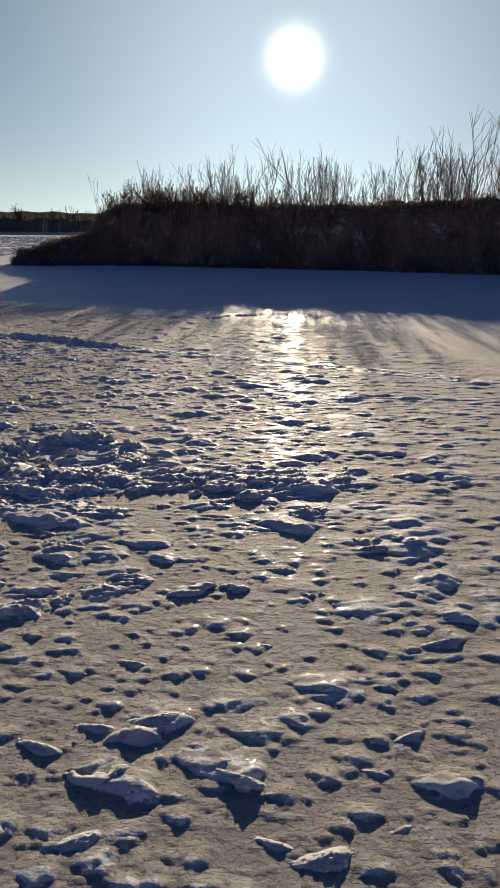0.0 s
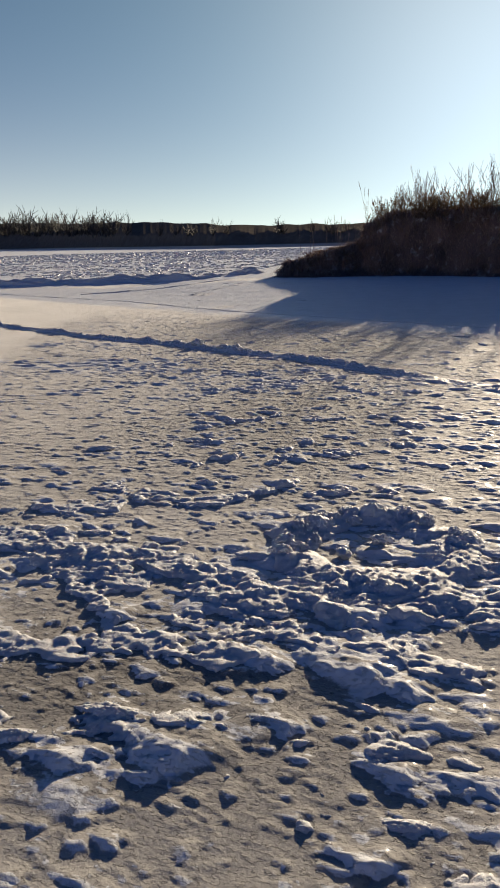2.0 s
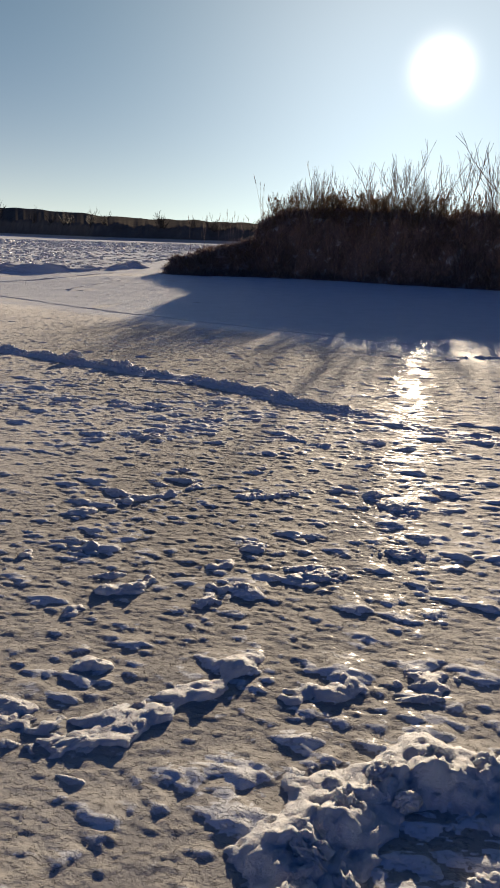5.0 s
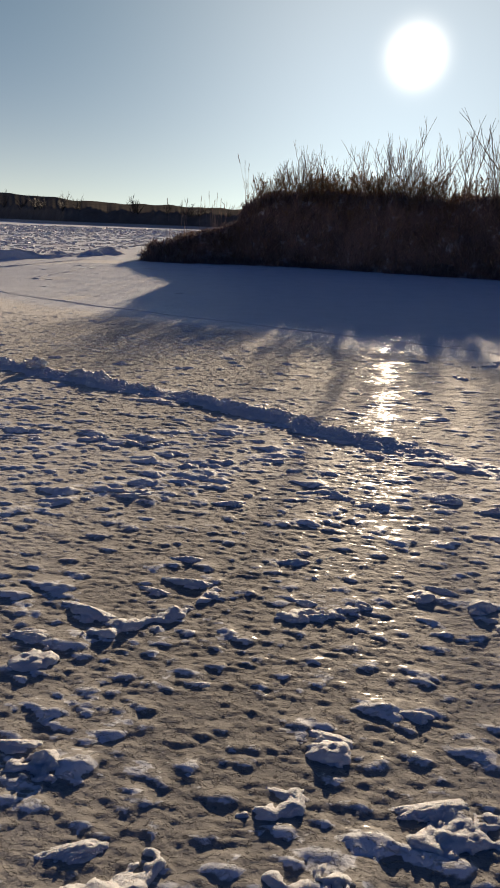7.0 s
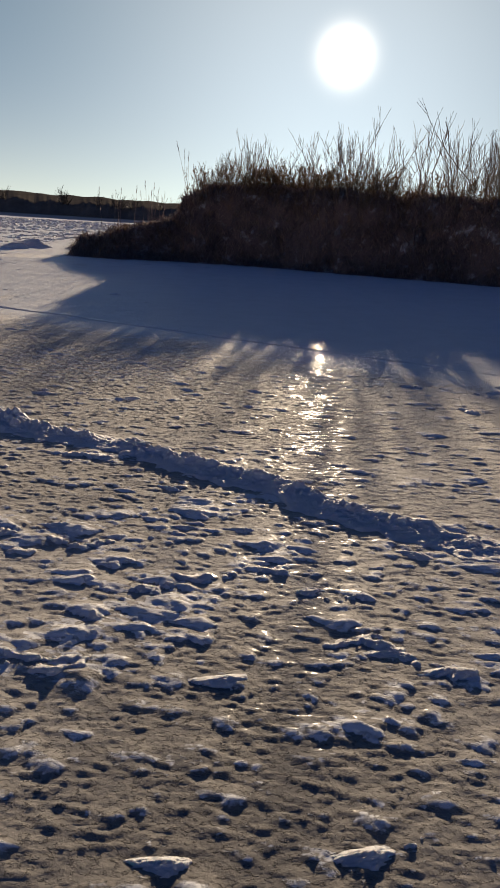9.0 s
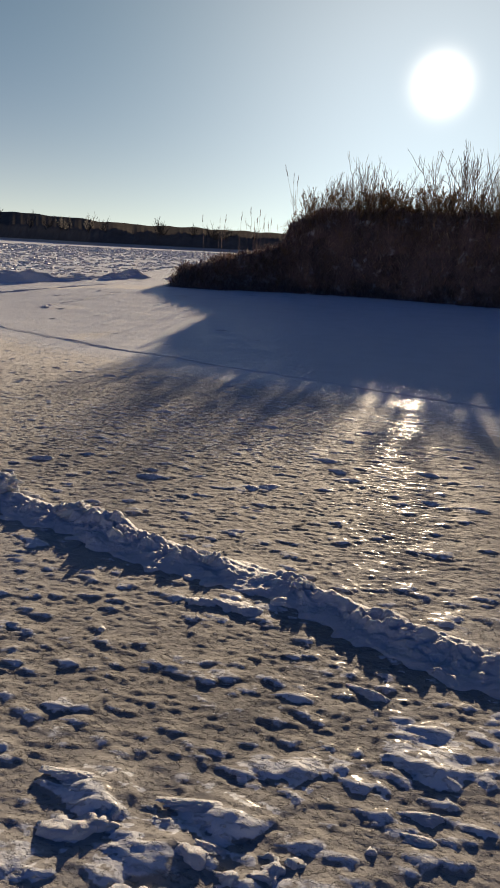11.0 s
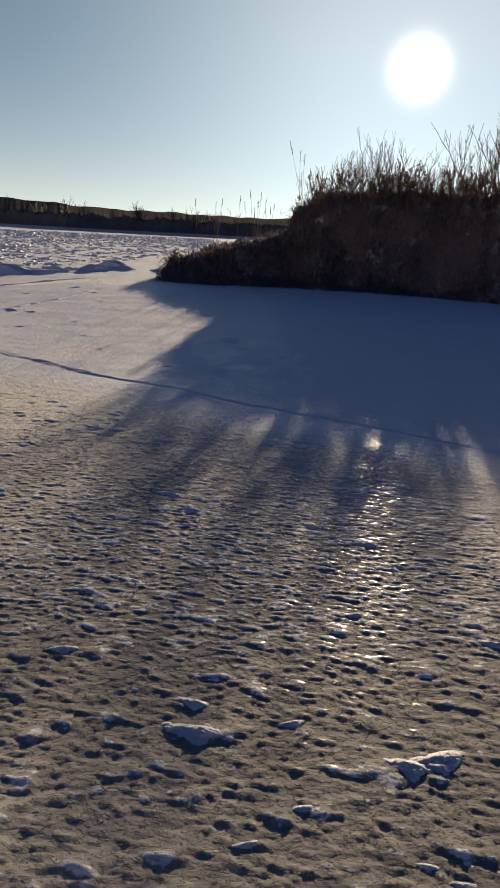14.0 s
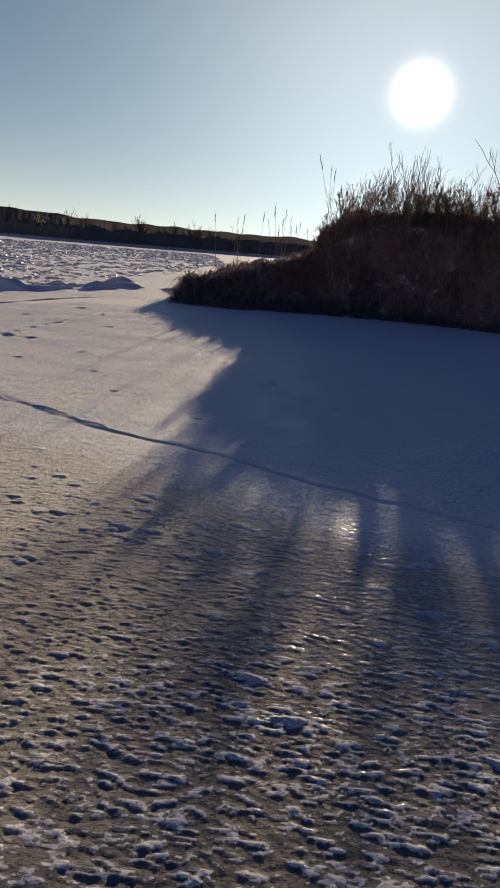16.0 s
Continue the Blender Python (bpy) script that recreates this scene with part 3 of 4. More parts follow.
def heap_shape(line, h, near, far, seed, low=0.12):
    """A heap of broken snow along a line: steep towards the walker, tailing off behind."""
    def shape(u, v, X, Y):
        d = Y - line_y(line, X) + 0.05 * vnoise(X * 3.1, Y * 3.1, seed) + 0.03 * vnoise(X * 9, Y * 9, seed + 1)
        x0, x1 = line[0][0], line[-1][0]
        end = min(0.2, 0.4 * (x1 - x0))
        ends = np.minimum((X - x0) / end, (x1 - X) / (0.6 * end))
        edge = np.minimum(1 - np.where(d < 0, -d / near, d / (1.25 * far)), ends)
        edge = edge + 0.58 * vnoise(X * 6, Y * 9, seed + 7) + 0.26 * vnoise(X * 13, Y * 18, seed + 8) + 0.10 * vnoise(X * 34, Y * 40, seed + 9)
        prof = (smooth(low, low + 0.6, edge) if low < 0.2 else np.clip((edge + 0.02) / 1.25, 0, 1) ** 1.25 * smooth(-0.45, 0.15, vnoise(X * 3.5, Y * 5.5, seed + 12))) * (1 - 0.75 * smooth(0, 1, np.maximum(d, 0) / (1.25 * far)))
        keep = 0.8 + 0 * X
        plates = (0.75 if low < 0.2 else 0.15) * wedges(X, Y, 3.4, 6.0, seed + 2, keep)[0] + (0.55 if low < 0.2 else 0.75) * wedges(X, Y, 8.0, 14.0, seed + 3, keep)[0] + 0.66 * wedges(X, Y, 15, 25, seed + 4, keep)[0] + 0.55 * wedges(X, Y, 28, 44, seed + 11, keep)[0]
        swell = 0.5 + 0.6 * vnoise(X * 2.6, Y * 4.3, seed + 5)
        return h * prof * (0.40 * swell + 0.95 * plates + 0.15 * fbm(X * 30, Y * 44, seed + 6, 3, 0.6)) - 0.004
    return shape


HEAPS = [
    ([(-3.7, 4.60), (-3.17, 4.55), (-2.84, 4.52), (-2.63, 4.36), (-2.47, 4.20), (-2.25, 4.06)], 0.105, 0.16, 0.26, "broad churned drift of trampled snow"),
    ([(-2.95, 4.50), (-2.45, 4.52), (-2.25, 4.52), (-2.05, 4.45), (-1.88, 4.30), (-1.71, 4.22), (-1.53, 4.25), (-1.37, 4.27), (-1.1, 4.35), (-0.7, 4.42), (-0.1, 4.36), (0.5, 4.5)], 0.115, 0.17, 0.24, "long churned drift of trampled snow before a heap"),
    ([(-2.95, 3.55), (-2.47, 3.62), (-2.17, 3.72), (-1.99, 3.75), (-1.85, 3.80), (-1.50, 3.83)], 0.065, 0.12, 0.20, "low drift of lumpy snow on grey ice"),
    ([(-2.0, 4.02), (-1.67, 4.0), (-1.44, 4.03), (-1.0, 3.98), (-0.6, 3.9)], 0.06, 0.10, 0.16, "low drift of lumpy snow on grey ice"),
    ([(-2.85, 4.22), (-2.6, 4.34), (-2.43, 4.36), (-2.15, 4.30)], 0.07, 0.12, 0.16, "low drift of lumpy snow on grey ice"),
    ([(-3.45, 5.08), (-3.2, 5.15), (-3.0, 5.2), (-2.75, 5.3)], 0.06, 0.16, 0.20, "flat heap of lumpy snow on grey ice"),
    ([(-2.5, 3.2), (-2.2, 3.2), (-1.96, 3.26), (-1.64, 3.42), (-1.3, 3.55)], 0.045, 0.10, 0.18, "low drift of lumpy snow on grey ice"),
]
HEAPS.append(([(-3.25, 5.62), (-2.8, 5.47), (-2.48, 5.36), (-2.2, 5.48), (-2.05, 5.70), (-1.78, 6.02)], 0.075, 0.10, 0.13, "short curved ridge of windblown snow"))
LUMPY = "small lumpy heap of snow on the ice"
HEAPS += [(line, h, near * 1.5, far * 1.6, LUMPY) for line, h, near, far in [
    ([(-3.26, 7.05), (-3.04, 7.25), (-2.86, 7.43), (-2.72, 7.6), (-2.44, 7.79)], 0.060, 0.09, 0.13),
    ([(-3.16, 6.65), (-2.91, 6.73), (-2.72, 6.85)], 0.075, 0.12, 0.14), ([(-2.72, 6.27), (-2.55, 6.35), (-2.38, 6.45)], 0.085, 0.13, 0.12), ([(-2.6, 5.68), (-2.47, 5.76), (-2.34, 5.82)], 0.07, 0.1, 0.1),
    ([(-2.18, 6.85), (-2.02, 6.93), (-1.84, 7.03)], 0.075, 0.09, 0.11), ([(-2.3, 6.75), (-2.16, 6.73), (-2.04, 6.77)], 0.05, 0.06, 0.08), ([(-2.28, 6.33), (-2.1, 6.45), (-1.94, 6.6)], 0.07, 0.12, 0.12),
    ([(-1.92, 6.75), (-1.71, 6.73), (-1.48, 6.78)], 0.065, 0.09, 0.1), ([(-1.82, 5.75), (-1.6, 5.8), (-1.4, 5.88), (-1.1, 5.98)], 0.065, 0.10, 0.12), ([(-1.52, 7.75), (-1.29, 7.71), (-1.04, 7.63)], 0.07, 0.09, 0.12),
    ([(-1.48, 6.99), (-1.28, 7.05), (-1.06, 7.11)], 0.065, 0.09, 0.1), ([(-1.81, 7.95), (-1.53, 7.95), (-1.26, 7.89)], 0.05, 0.06, 0.09), ([(-2.31, 7.63), (-2.11, 7.73), (-1.78, 7.85)], 0.055, 0.07, 0.1),
    ([(-2.36, 8.11), (-2.16, 8.19), (-1.96, 8.21)], 0.04, 0.06, 0.08), ([(-1.35, 2.62), (-1.01, 2.75), (-0.81, 2.86), (-0.66, 3.0), (-0.36, 3.03)], 0.06, 0.09, 0.14),
    ([(-0.36, 2.96), (-0.11, 2.98), (0.11, 2.97), (0.26, 2.92), (0.46, 2.9)], 0.05, 0.08, 0.1), ([(-0.86, 1.76), (-0.64, 1.8), (-0.36, 1.83)], 0.06, 0.09, 0.07), ([(-0.62, 1.96), (-0.44, 1.97), (-0.22, 1.98)], 0.055, 0.08, 0.06),
    ([(-1.5, 3.1), (-1.2, 3.13), (-0.98, 3.17)], 0.05, 0.08, 0.1), ([(-1.3, 3.38), (-1.0, 3.44), (-0.83, 3.45), (-0.6, 3.43)], 0.055, 0.09, 0.12), ([(-0.2, 4.05), (0.09, 4.17), (0.41, 4.32), (0.85, 4.58)], 0.065, 0.1, 0.15),
    ([(0.05, 3.93), (0.33, 3.9), (0.6, 3.87)], 0.06, 0.1, 0.1), ([(0.55, 3.48), (0.8, 3.46), (1.1, 3.46)], 0.05, 0.08, 0.1), ([(-0.75, 4.46), (-0.4, 4.66), (-0.15, 4.64)], 0.08, 0.1, 0.12),
    ([(-3.46, 8.65), (-3.25, 8.83), (-3.11, 8.93), (-2.9, 9.03)], 0.06, 0.1, 0.12), ([(-3.21, 9.05), (-3.01, 9.15), (-2.84, 9.23), (-2.58, 9.25)], 0.055, 0.08, 0.1), ([(-3.04, 9.38), (-2.77, 9.49), (-2.57, 9.55), (-2.4, 9.65), (-2.16, 9.78)], 0.045, 0.07, 0.1),
    ([(-3.76, 9.61), (-3.56, 9.63), (-3.36, 9.67)], 0.05, 0.06, 0.09), ([(-3.86, 9.87), (-3.68, 9.89), (-3.54, 9.9)], 0.05, 0.06, 0.09), ([(-3.48, 9.77), (-3.27, 9.77), (-3.08, 9.85)], 0.055, 0.07, 0.09),
    ([(-2.36, 9.43), (-2.14, 9.45), (-1.92, 9.43)], 0.05, 0.06, 0.08), ([(-2.24, 9.13), (-2.03, 9.13), (-1.88, 9.07)], 0.06, 0.08, 0.09), ([(-3.72, 11.0), (-3.56, 11.1), (-3.3, 11.12)], 0.05, 0.14, 0.1), ([(-4.02, 10.82), (-3.87, 10.88), (-3.74, 10.94)], 0.05, 0.1, 0.08),
    ([(-1.05, 13.72), (-0.77, 13.66), (-0.4, 13.56), (0.0, 13.72)], 0.05, 0.07, 0.09), ([(-0.15, 13.82), (0.2, 13.96), (0.7, 14.15)], 0.09, 0.08, 0.1), ([(-0.9, 12.8), (-0.7, 12.84), (-0.45, 12.86)], 0.06, 0.07, 0.08),
    ([(-4.4, 9.74), (-3.84, 9.8), (-3.4, 9.9)], 0.04, 0.05, 0.1), ([(-3.46, 9.75), (-3.18, 9.79), (-2.86, 9.91)], 0.035, 0.05, 0.08), ([(-2.18, 9.15), (-1.95, 9.07), (-1.66, 8.97)], 0.045, 0.06, 0.1),
]]


build_patch("snow_mound", -1.2, 5.0, 0.66, 0.66, ring_shape, "ring-shaped heap of broken white snow on the ice")
for i, (line, h, near, far, label) in enumerate(HEAPS):
    xs, ys = [p[0] for p in line], [p[1] for p in line]
    build_patch("snow_drift", (xs[0] + xs[-1]) / 2, (min(ys) + max(ys)) / 2 + 0.05, (xs[-1] - xs[0]) / 2 + 0.10, (max(ys) - min(ys)) / 2 + 1.5 * far + 0.13, heap_shape(line, h * (0.62 if label == LUMPY else 0.31), near, far * (1.0 if label == LUMPY else 1.5), 750 + 20 * i, 0.22 if label == LUMPY else 0.12), label, 0.009 if label == LUMPY else 0.011)


# ---- balls of crusted snow on the ridge and round the heap ----
def ball_mesh(seed):
    bm = bmesh.new()
    bmesh.ops.create_icosphere(bm, subdivisions=4, radius=1.0)
    co = np.array([v.co[:] for v in bm.verts])
    a, b, c = (co @ np.random.default_rng(seed).normal(0, 1, (3, 3))).T
    r = 0.70 + 0.5 * cobbles(a * 1.8 + 3, b * 1.8 + c, 1, 1, seed, 0.8 + 0 * a) + 0.45 * cobbles(b * 4.2, c * 4.2 + a, 1, 1, seed + 1, 0.85 + 0 * a) + 0.08 * vnoise(a * 6, b * 6 + c, seed + 2)
    for v, k in zip(bm.verts, r):
        v.co *= k
    me = bpy.data.meshes.new("snow_ball")
    bm.to_mesh(me); bm.free()
    me.materials.append(SNOW)
    me.polygons.foreach_set("use_smooth", np.full(len(me.polygons), True))
    return me


BALLS = [ball_mesh(800 + 7 * i) for i in range(6)]
# x, y, radius
for x, y, r in [(-4.42, 11.80, 0.085), (-4.31, 11.77, 0.07), (-4.50, 11.83, 0.06), (-4.93, 12.03, 0.11), (-5.08, 12.11, 0.07), (-3.62, 11.42, 0.05), (-3.2, 11.22, 0.055),
                (-1.64, 4.75, 0.05), (-1.66, 4.92, 0.06), (-1.62, 5.08, 0.07), (-1.52, 5.25, 0.06), (-1.42, 5.40, 0.065), (-1.26, 5.48, 0.06), (-1.10, 5.46, 0.07), (-0.95, 5.36, 0.06), (-0.8, 5.2, 0.05),
                (-1.52, 5.0, 0.045), (-1.34, 4.86, 0.045), (-1.18, 5.05, 0.05), (-1.55, 4.86, 0.04), (-1.36, 5.3, 0.045)]:
    r *= 0.8
    ob = new("snow_ball", BALLS[int(rng.integers(6))])
    ob.matrix_basis = pose(x, y, ground_z(x, y) + r * 0.6, float(rng.uniform(0, 360)), 0, float(rng.uniform(0, 360))) @ Matrix.Diagonal((r * 1.1, r * 0.85, r * 0.7, 1))
    tagged(ob, "rounded crusty chunk of frozen snow", "snow chunk", "chunks of snow on the ridge and the heap")


# ---- wind-carved snow clumps ----
def clump_mesh(seed):
    """A lump of crust: a steep ragged face on the near side, a tapering tail behind."""
    na, nb = 44, 30
    U, V = np.meshgrid(np.linspace(-2.0, 1.0, na), np.linspace(-1.2, 0.75, nb))
    across = np.where(U < 0, -U * 0.55, U * 1.1) + 0.16 * vnoise(U * 1.9 + seed, V * 2.6, seed) + 0.14 * vnoise(U * 4.6 + seed, V * 6, seed + 1) + 0.06 * vnoise(U * 11 + seed, V * 13, seed + 2)
    body = np.clip(1 - across - np.clip(-V, 0, 2) * 0.9, 0, 1) * np.clip(1 - np.clip(V, 0, 2) * 1.5, 0, 1)
    H = body ** 0.65 * (1 + 0.2 * vnoise(U * 5 + seed, V * 6, seed + 3))
    X, Y, Z = U, V, 0.50 * H - 0.05 * (1 - smooth(0.0, 0.06, body))
    keep = (body > 0.0).reshape(-1)
    f = grid_faces(nb, na)
    f = f[keep[f].any(1)]
    used = np.unique(f)
    at = np.full(na * nb, -1); at[used] = np.arange(len(used))
    return mesh_from("snow_clump", np.stack([X, Y, Z], -1).reshape(-1, 3)[used], at[f], SNOW)


CLUMPS = [clump_mesh(200 + 10 * i) for i in range(10)]
# larger clumps: x, y, half width
BIG = [(-0.46, 1.56, 0.12), (0.07, 1.52, 0.08), (0.43, 1.57, 0.06), (0.40, 1.78, 0.06), (-0.28, 1.70, 0.05), (-0.65, 1.92, 0.11),
       (-0.28, 2.05, 0.10), (-0.49, 2.02, 0.09), (0.55, 1.95, 0.09), (0.84, 2.5, 0.13), (0.09, 2.5, 0.07), (-0.5, 3.1, 0.13),
       (-0.95, 2.85, 0.15), (0.79, 2.9, 0.08), (-1.25, 2.75, 0.12), (-1.99, 7.01, 0.15), (-2.11, 6.77, 0.10), (-2.92, 6.85, 0.16)]
BIG2 = [(-2.92, 7.59, 0.2), (-2.72, 7.81, 0.13), (-3.08, 7.4, 0.14), (-2.1, 7.82, 0.13), (-1.52, 8.01, 0.14), (-2.61, 6.53, 0.16),
        (-1.71, 6.78, 0.16), (-1.91, 9.05, 0.12), (-1.78, 8.97, 0.13), (-3.33, 9.85, 0.12), (-2.79, 10.05, 0.12), (-2.19, 9.5, 0.09),
        (-2.16, 8.19, 0.17), (-2.64, 8.13, 0.12), (-4.1, 9.95, 0.18), (-3.36, 9.97, 0.15), (-1.96, 9.07, 0.14), (-1.31, 9.1, 0.13),
        (-4.25, 12.72, 0.10), (-3.93, 12.68, 0.08), (-3.5, 12.55, 0.09), (-4.54, 13.26, 0.07), (-3.88, 12.34, 0.06), (-4.46, 12.76, 0.06), (-3.83, 13.0, 0.06),
        (-4.02, 12.2, 0.06), (-3.58, 12.2, 0.07), (-3.5, 12.16, 0.07), (-4.42, 13.3, 0.05), (-4.1, 13.3, 0.05)]


def put_clump(x, y, r, tall=1.0):
    ob = new("snow_clump", CLUMPS[int(rng.integers(len(CLUMPS)))])
    base = float(shelf(np.array([x]), np.array([y]))[0])
    gz = base + min(ground_z(x, y) - base, 0.03)
    ob.matrix_basis = pose(x, y, gz - 0.004, 0, 0, float(rng.uniform(-28, 28))) @ Matrix.Diagonal((r, r * float(rng.uniform(0.5, 0.75)), r * tall, 1))
    return tagged(ob, "wind-carved white snow clump frozen to the ice", "snow clump", "snow clumps on the ice")


# shards on the shore ice
SHORE = [(-8.97, 22.1, 0.16), (-8.6, 22.0, 0.12), (-5.1, 20.2, 0.14), (-5.4, 26.0, 0.16), (-3.85, 26.1, 0.18), (-4.6, 26.2, 0.14), (-7.6, 21.2, 0.08), (-7.1, 20.1, 0.08), (-6.6, 19.2, 0.07), (-8.2, 20.6, 0.08), (-9.6, 24.2, 0.10), (-8.4, 24.6, 0.10), (-7.9, 23.4, 0.09), (-9.0, 25.3, 0.11), (-4.4, 19.3, 0.08), (-5.6, 18.4, 0.07)]
for x, y, r in BIG + BIG2 + SHORE:
    put_clump(x, y, r * (0.62 if y < 6 else 0.46 if y < 16 else 0.6), float(rng.uniform(0.5, 0.75)))
made = 0
while made < 110:
    y = float(rng.uniform(1.3, 16.0))
    x = -0.37 * (y - 1.5) + float(rng.normal(0, 1.5)) + 0.3
    ch = float(churned(np.array([x]), np.array([y]))[0])
    ridge_gap = abs(y - float(line_y(RIDGE, x)))
    if rng.random() > 0.35 + 0.65 * ch or ridge_gap < 0.35:
        continue
    put_clump(x, y, float(rng.uniform(0.035, 0.075) * (1 + 0.7 * ch)), float(rng.uniform(0.5, 0.75)))
    made += 1


# ---- jumbled floes on the open river, past the point ----
def slab(seed):
    """One broken plate of ice: an uneven five-cornered slab."""
    g = np.random.default_rng(seed)
    a = np.sort(g.uniform(0, 2 * math.pi, 6))
    r = g.uniform(0.6, 1.1, 6)
    top = np.stack([r * np.cos(a), r * np.sin(a), 0.10 + 0 * a], 1)
    bot = np.stack([r * 1.1 * np.cos(a), r * 1.1 * np.sin(a), -0.25 + 0 * a], 1)
    v = np.concatenate([top, bot, [[0, 0, 0.13]]])
    f = [(12, i, (i + 1) % 6) for i in range(6)]
    for i in range(6):
        j = (i + 1) % 6
        f += [(i, i + 6, j + 6), (i, j + 6, j)]
    return v, np.array(f)


def build_floes(count):
    vs, fs, n = [], [], 0
    shapes = [slab(900 + i) for i in range(12)]
    for _ in range(count):
        d = 30 * math.exp(float(rng.uniform(0, 1)) * math.log(150 / 30.0))
        b = radians(float(rng.uniform(-52, -10)))
        x, y = d * math.sin(b), d * math.cos(b)
        if x > -8.8 - (0.9 * (y - 30) if y < 33 else 0) and y < 45:
            if x > -10.5 or y < 31:
                continue
        if y < line_y(SEAM, x) + 8 or y < 27.5 + 0.12 * (x + 20):
            continue
        v, f = shapes[int(rng.integers(12))]
        s = float(rng.uniform(0.08, 0.22)) * (0.4 + d / 80)
        m = np.array(Euler([float(q) for q in rng.normal(0, 0.12, 2)] + [float(rng.uniform(0, 6.3))]).to_matrix())
        vs.append((v * s) @ m.T + [x, y, 0.04 + 0.1 * s * float(rng.uniform(0, 1.4))])
        fs.append(f + n); n += len(v)
    me = mesh_from("ice_floes", np.concatenate(vs), np.concatenate(fs), SNOW, False)
    tagged(new("ice_floes", me), "jumbled snow-covered ice floes on the open river", "ice floes", kind="stuff")


build_floes(12000)


def build_hummock(x, y, rx, ry, h, seed):
    n = 40
    U, V = np.meshgrid(np.linspace(-1, 1, n), np.linspace(-1, 1, n))
    r = np.hypot(U, V) + 0.25 * vnoise(U * 2 + seed, V * 2, seed)
    H = h * (1 - smooth(0.25, 1.0, r)) * (0.8 + 0.5 * fbm(U * 3 + seed, V * 3, seed + 1, 4)) - 0.06
    co = np.stack([x + U * rx, y + V * ry, 0.06 + H], -1).reshape(-1, 3)
    me = mesh_from("ice_hummock", co, grid_faces(n, n), SNOW)
    tagged(new("ice_hummock", me), "low snow-covered hummock of pressed ice", "ice hummock", "ice hummocks at the channel edge")


for i, (x, y, rx, ry, h) in enumerate([(-13.0, 29.2, 1.6, 0.8, 0.42), (-10.6, 30.2, 1.1, 0.5, 0.40), (-9.5, 31.0, 1.2, 0.55, 0.50), (-11.6, 29.7, 0.8, 0.4, 0.34), (-15.6, 28.8, 1.8, 0.7, 0.36),
                                       (-18.6, 28.3, 1.4, 0.6, 0.34), (-12.0, 29.9, 0.9, 0.5, 0.22), (-21.5, 28.6, 1.6, 0.6, 0.3)]):
    build_hummock(x, y, rx * 2.1, ry * 1.3, h * 0.9, 300 + 5 * i)


# ---- the bank ----
def bank_top(x):
    """Height of the bank's brow along it."""
    return np.interp(x, [-8.7, -8.1, -7.7, -7.1, -6.5, -5.5, -5.1, -4.9, -4.55, -4.1, -3.0, -1.0, 0.5, 2.5, 4.5, 6.5, 8.5, 14, 30, 70], [0.28, 0.42, 0.68, 0.92, 1.08, 1.22, 1.36, 1.85, 2.24, 2.42, 2.52, 2.5, 2.38, 2.42, 2.32, 2.45, 2.5, 2.65, 3.0, 3.0])


def bank_height(x, y):
    f = line_y(FOOT, x)
    q = y - f + 0.18 * vnoise(x * 1.1, x * 0, 81) + 0.07 * vnoise(x * 4.3, x * 0, 84)
    face = smooth(-0.05, 1.15, q) * 0.93 + 0.07 * smooth(0.8, 3.5, q)
    back = 1 - smooth(22, 34, q)
    end = smooth(-8.75, -7.6, x - 0.35 * np.maximum(q - 1.5, 0))
    h = 0.30 + (bank_top(x) - 0.30) * face * back
    h = h + 0.20 * face * fbm(x * 1.1, y * 1.1, 82, 4, 0.6) + 0.05 * smooth(0, 0.5, q) * vnoise(x * 4, y * 4, 83)
    return h * end + (-0.4) * (1 - end) - 0.5 * (1 - smooth(-0.35, -0.02, q)) - 0.8 * smooth(30, 36, q)


def build_bank():
    xs = np.concatenate([np.arange(-9.6, 12, 0.075), np.geomspace(12, 75, 90)])
    qs = np.concatenate([np.arange(-0.45, 3.5, 0.06), np.geomspace(3.6, 38, 60)])
    X = np.repeat(xs[None, :], len(qs), 0)
    Y = line_y(FOOT, X) + qs[:, None]
    Z = bank_height(X, Y)
    me = mesh_from("river_bank", np.stack([X, Y, Z], -1).reshape(-1, 3), grid_faces(len(qs), len(xs)), EARTH)
    tagged(new("river_bank", me), "dark earthen river bank matted with dead grass and snow patches", "river bank", kind="structure")


build_bank()


def bz(x, y):
    return float(bank_height(np.array([float(x)]), np.array([float(y)]))[0])


LODGED = [(5.8, 0.75, 0.45, 0.10), (6.9, 0.85, 0.5, 0.10), (7.9, 1.0, 0.4, 0.10), (-0.5, 0.6, 0.25, 0.08), (1.3, 0.45, 0.3, 0.10), (2.6, 0.7, 0.35, 0.10), (4.0, 0.95, 0.3, 0.10), (-2.9, 0.45, 0.25, 0.08), (3.2, 0.5, 0.5, 0.12), (3.8, 0.75, 0.5, 0.12), (4.6, 0.6, 0.45, 0.12)]


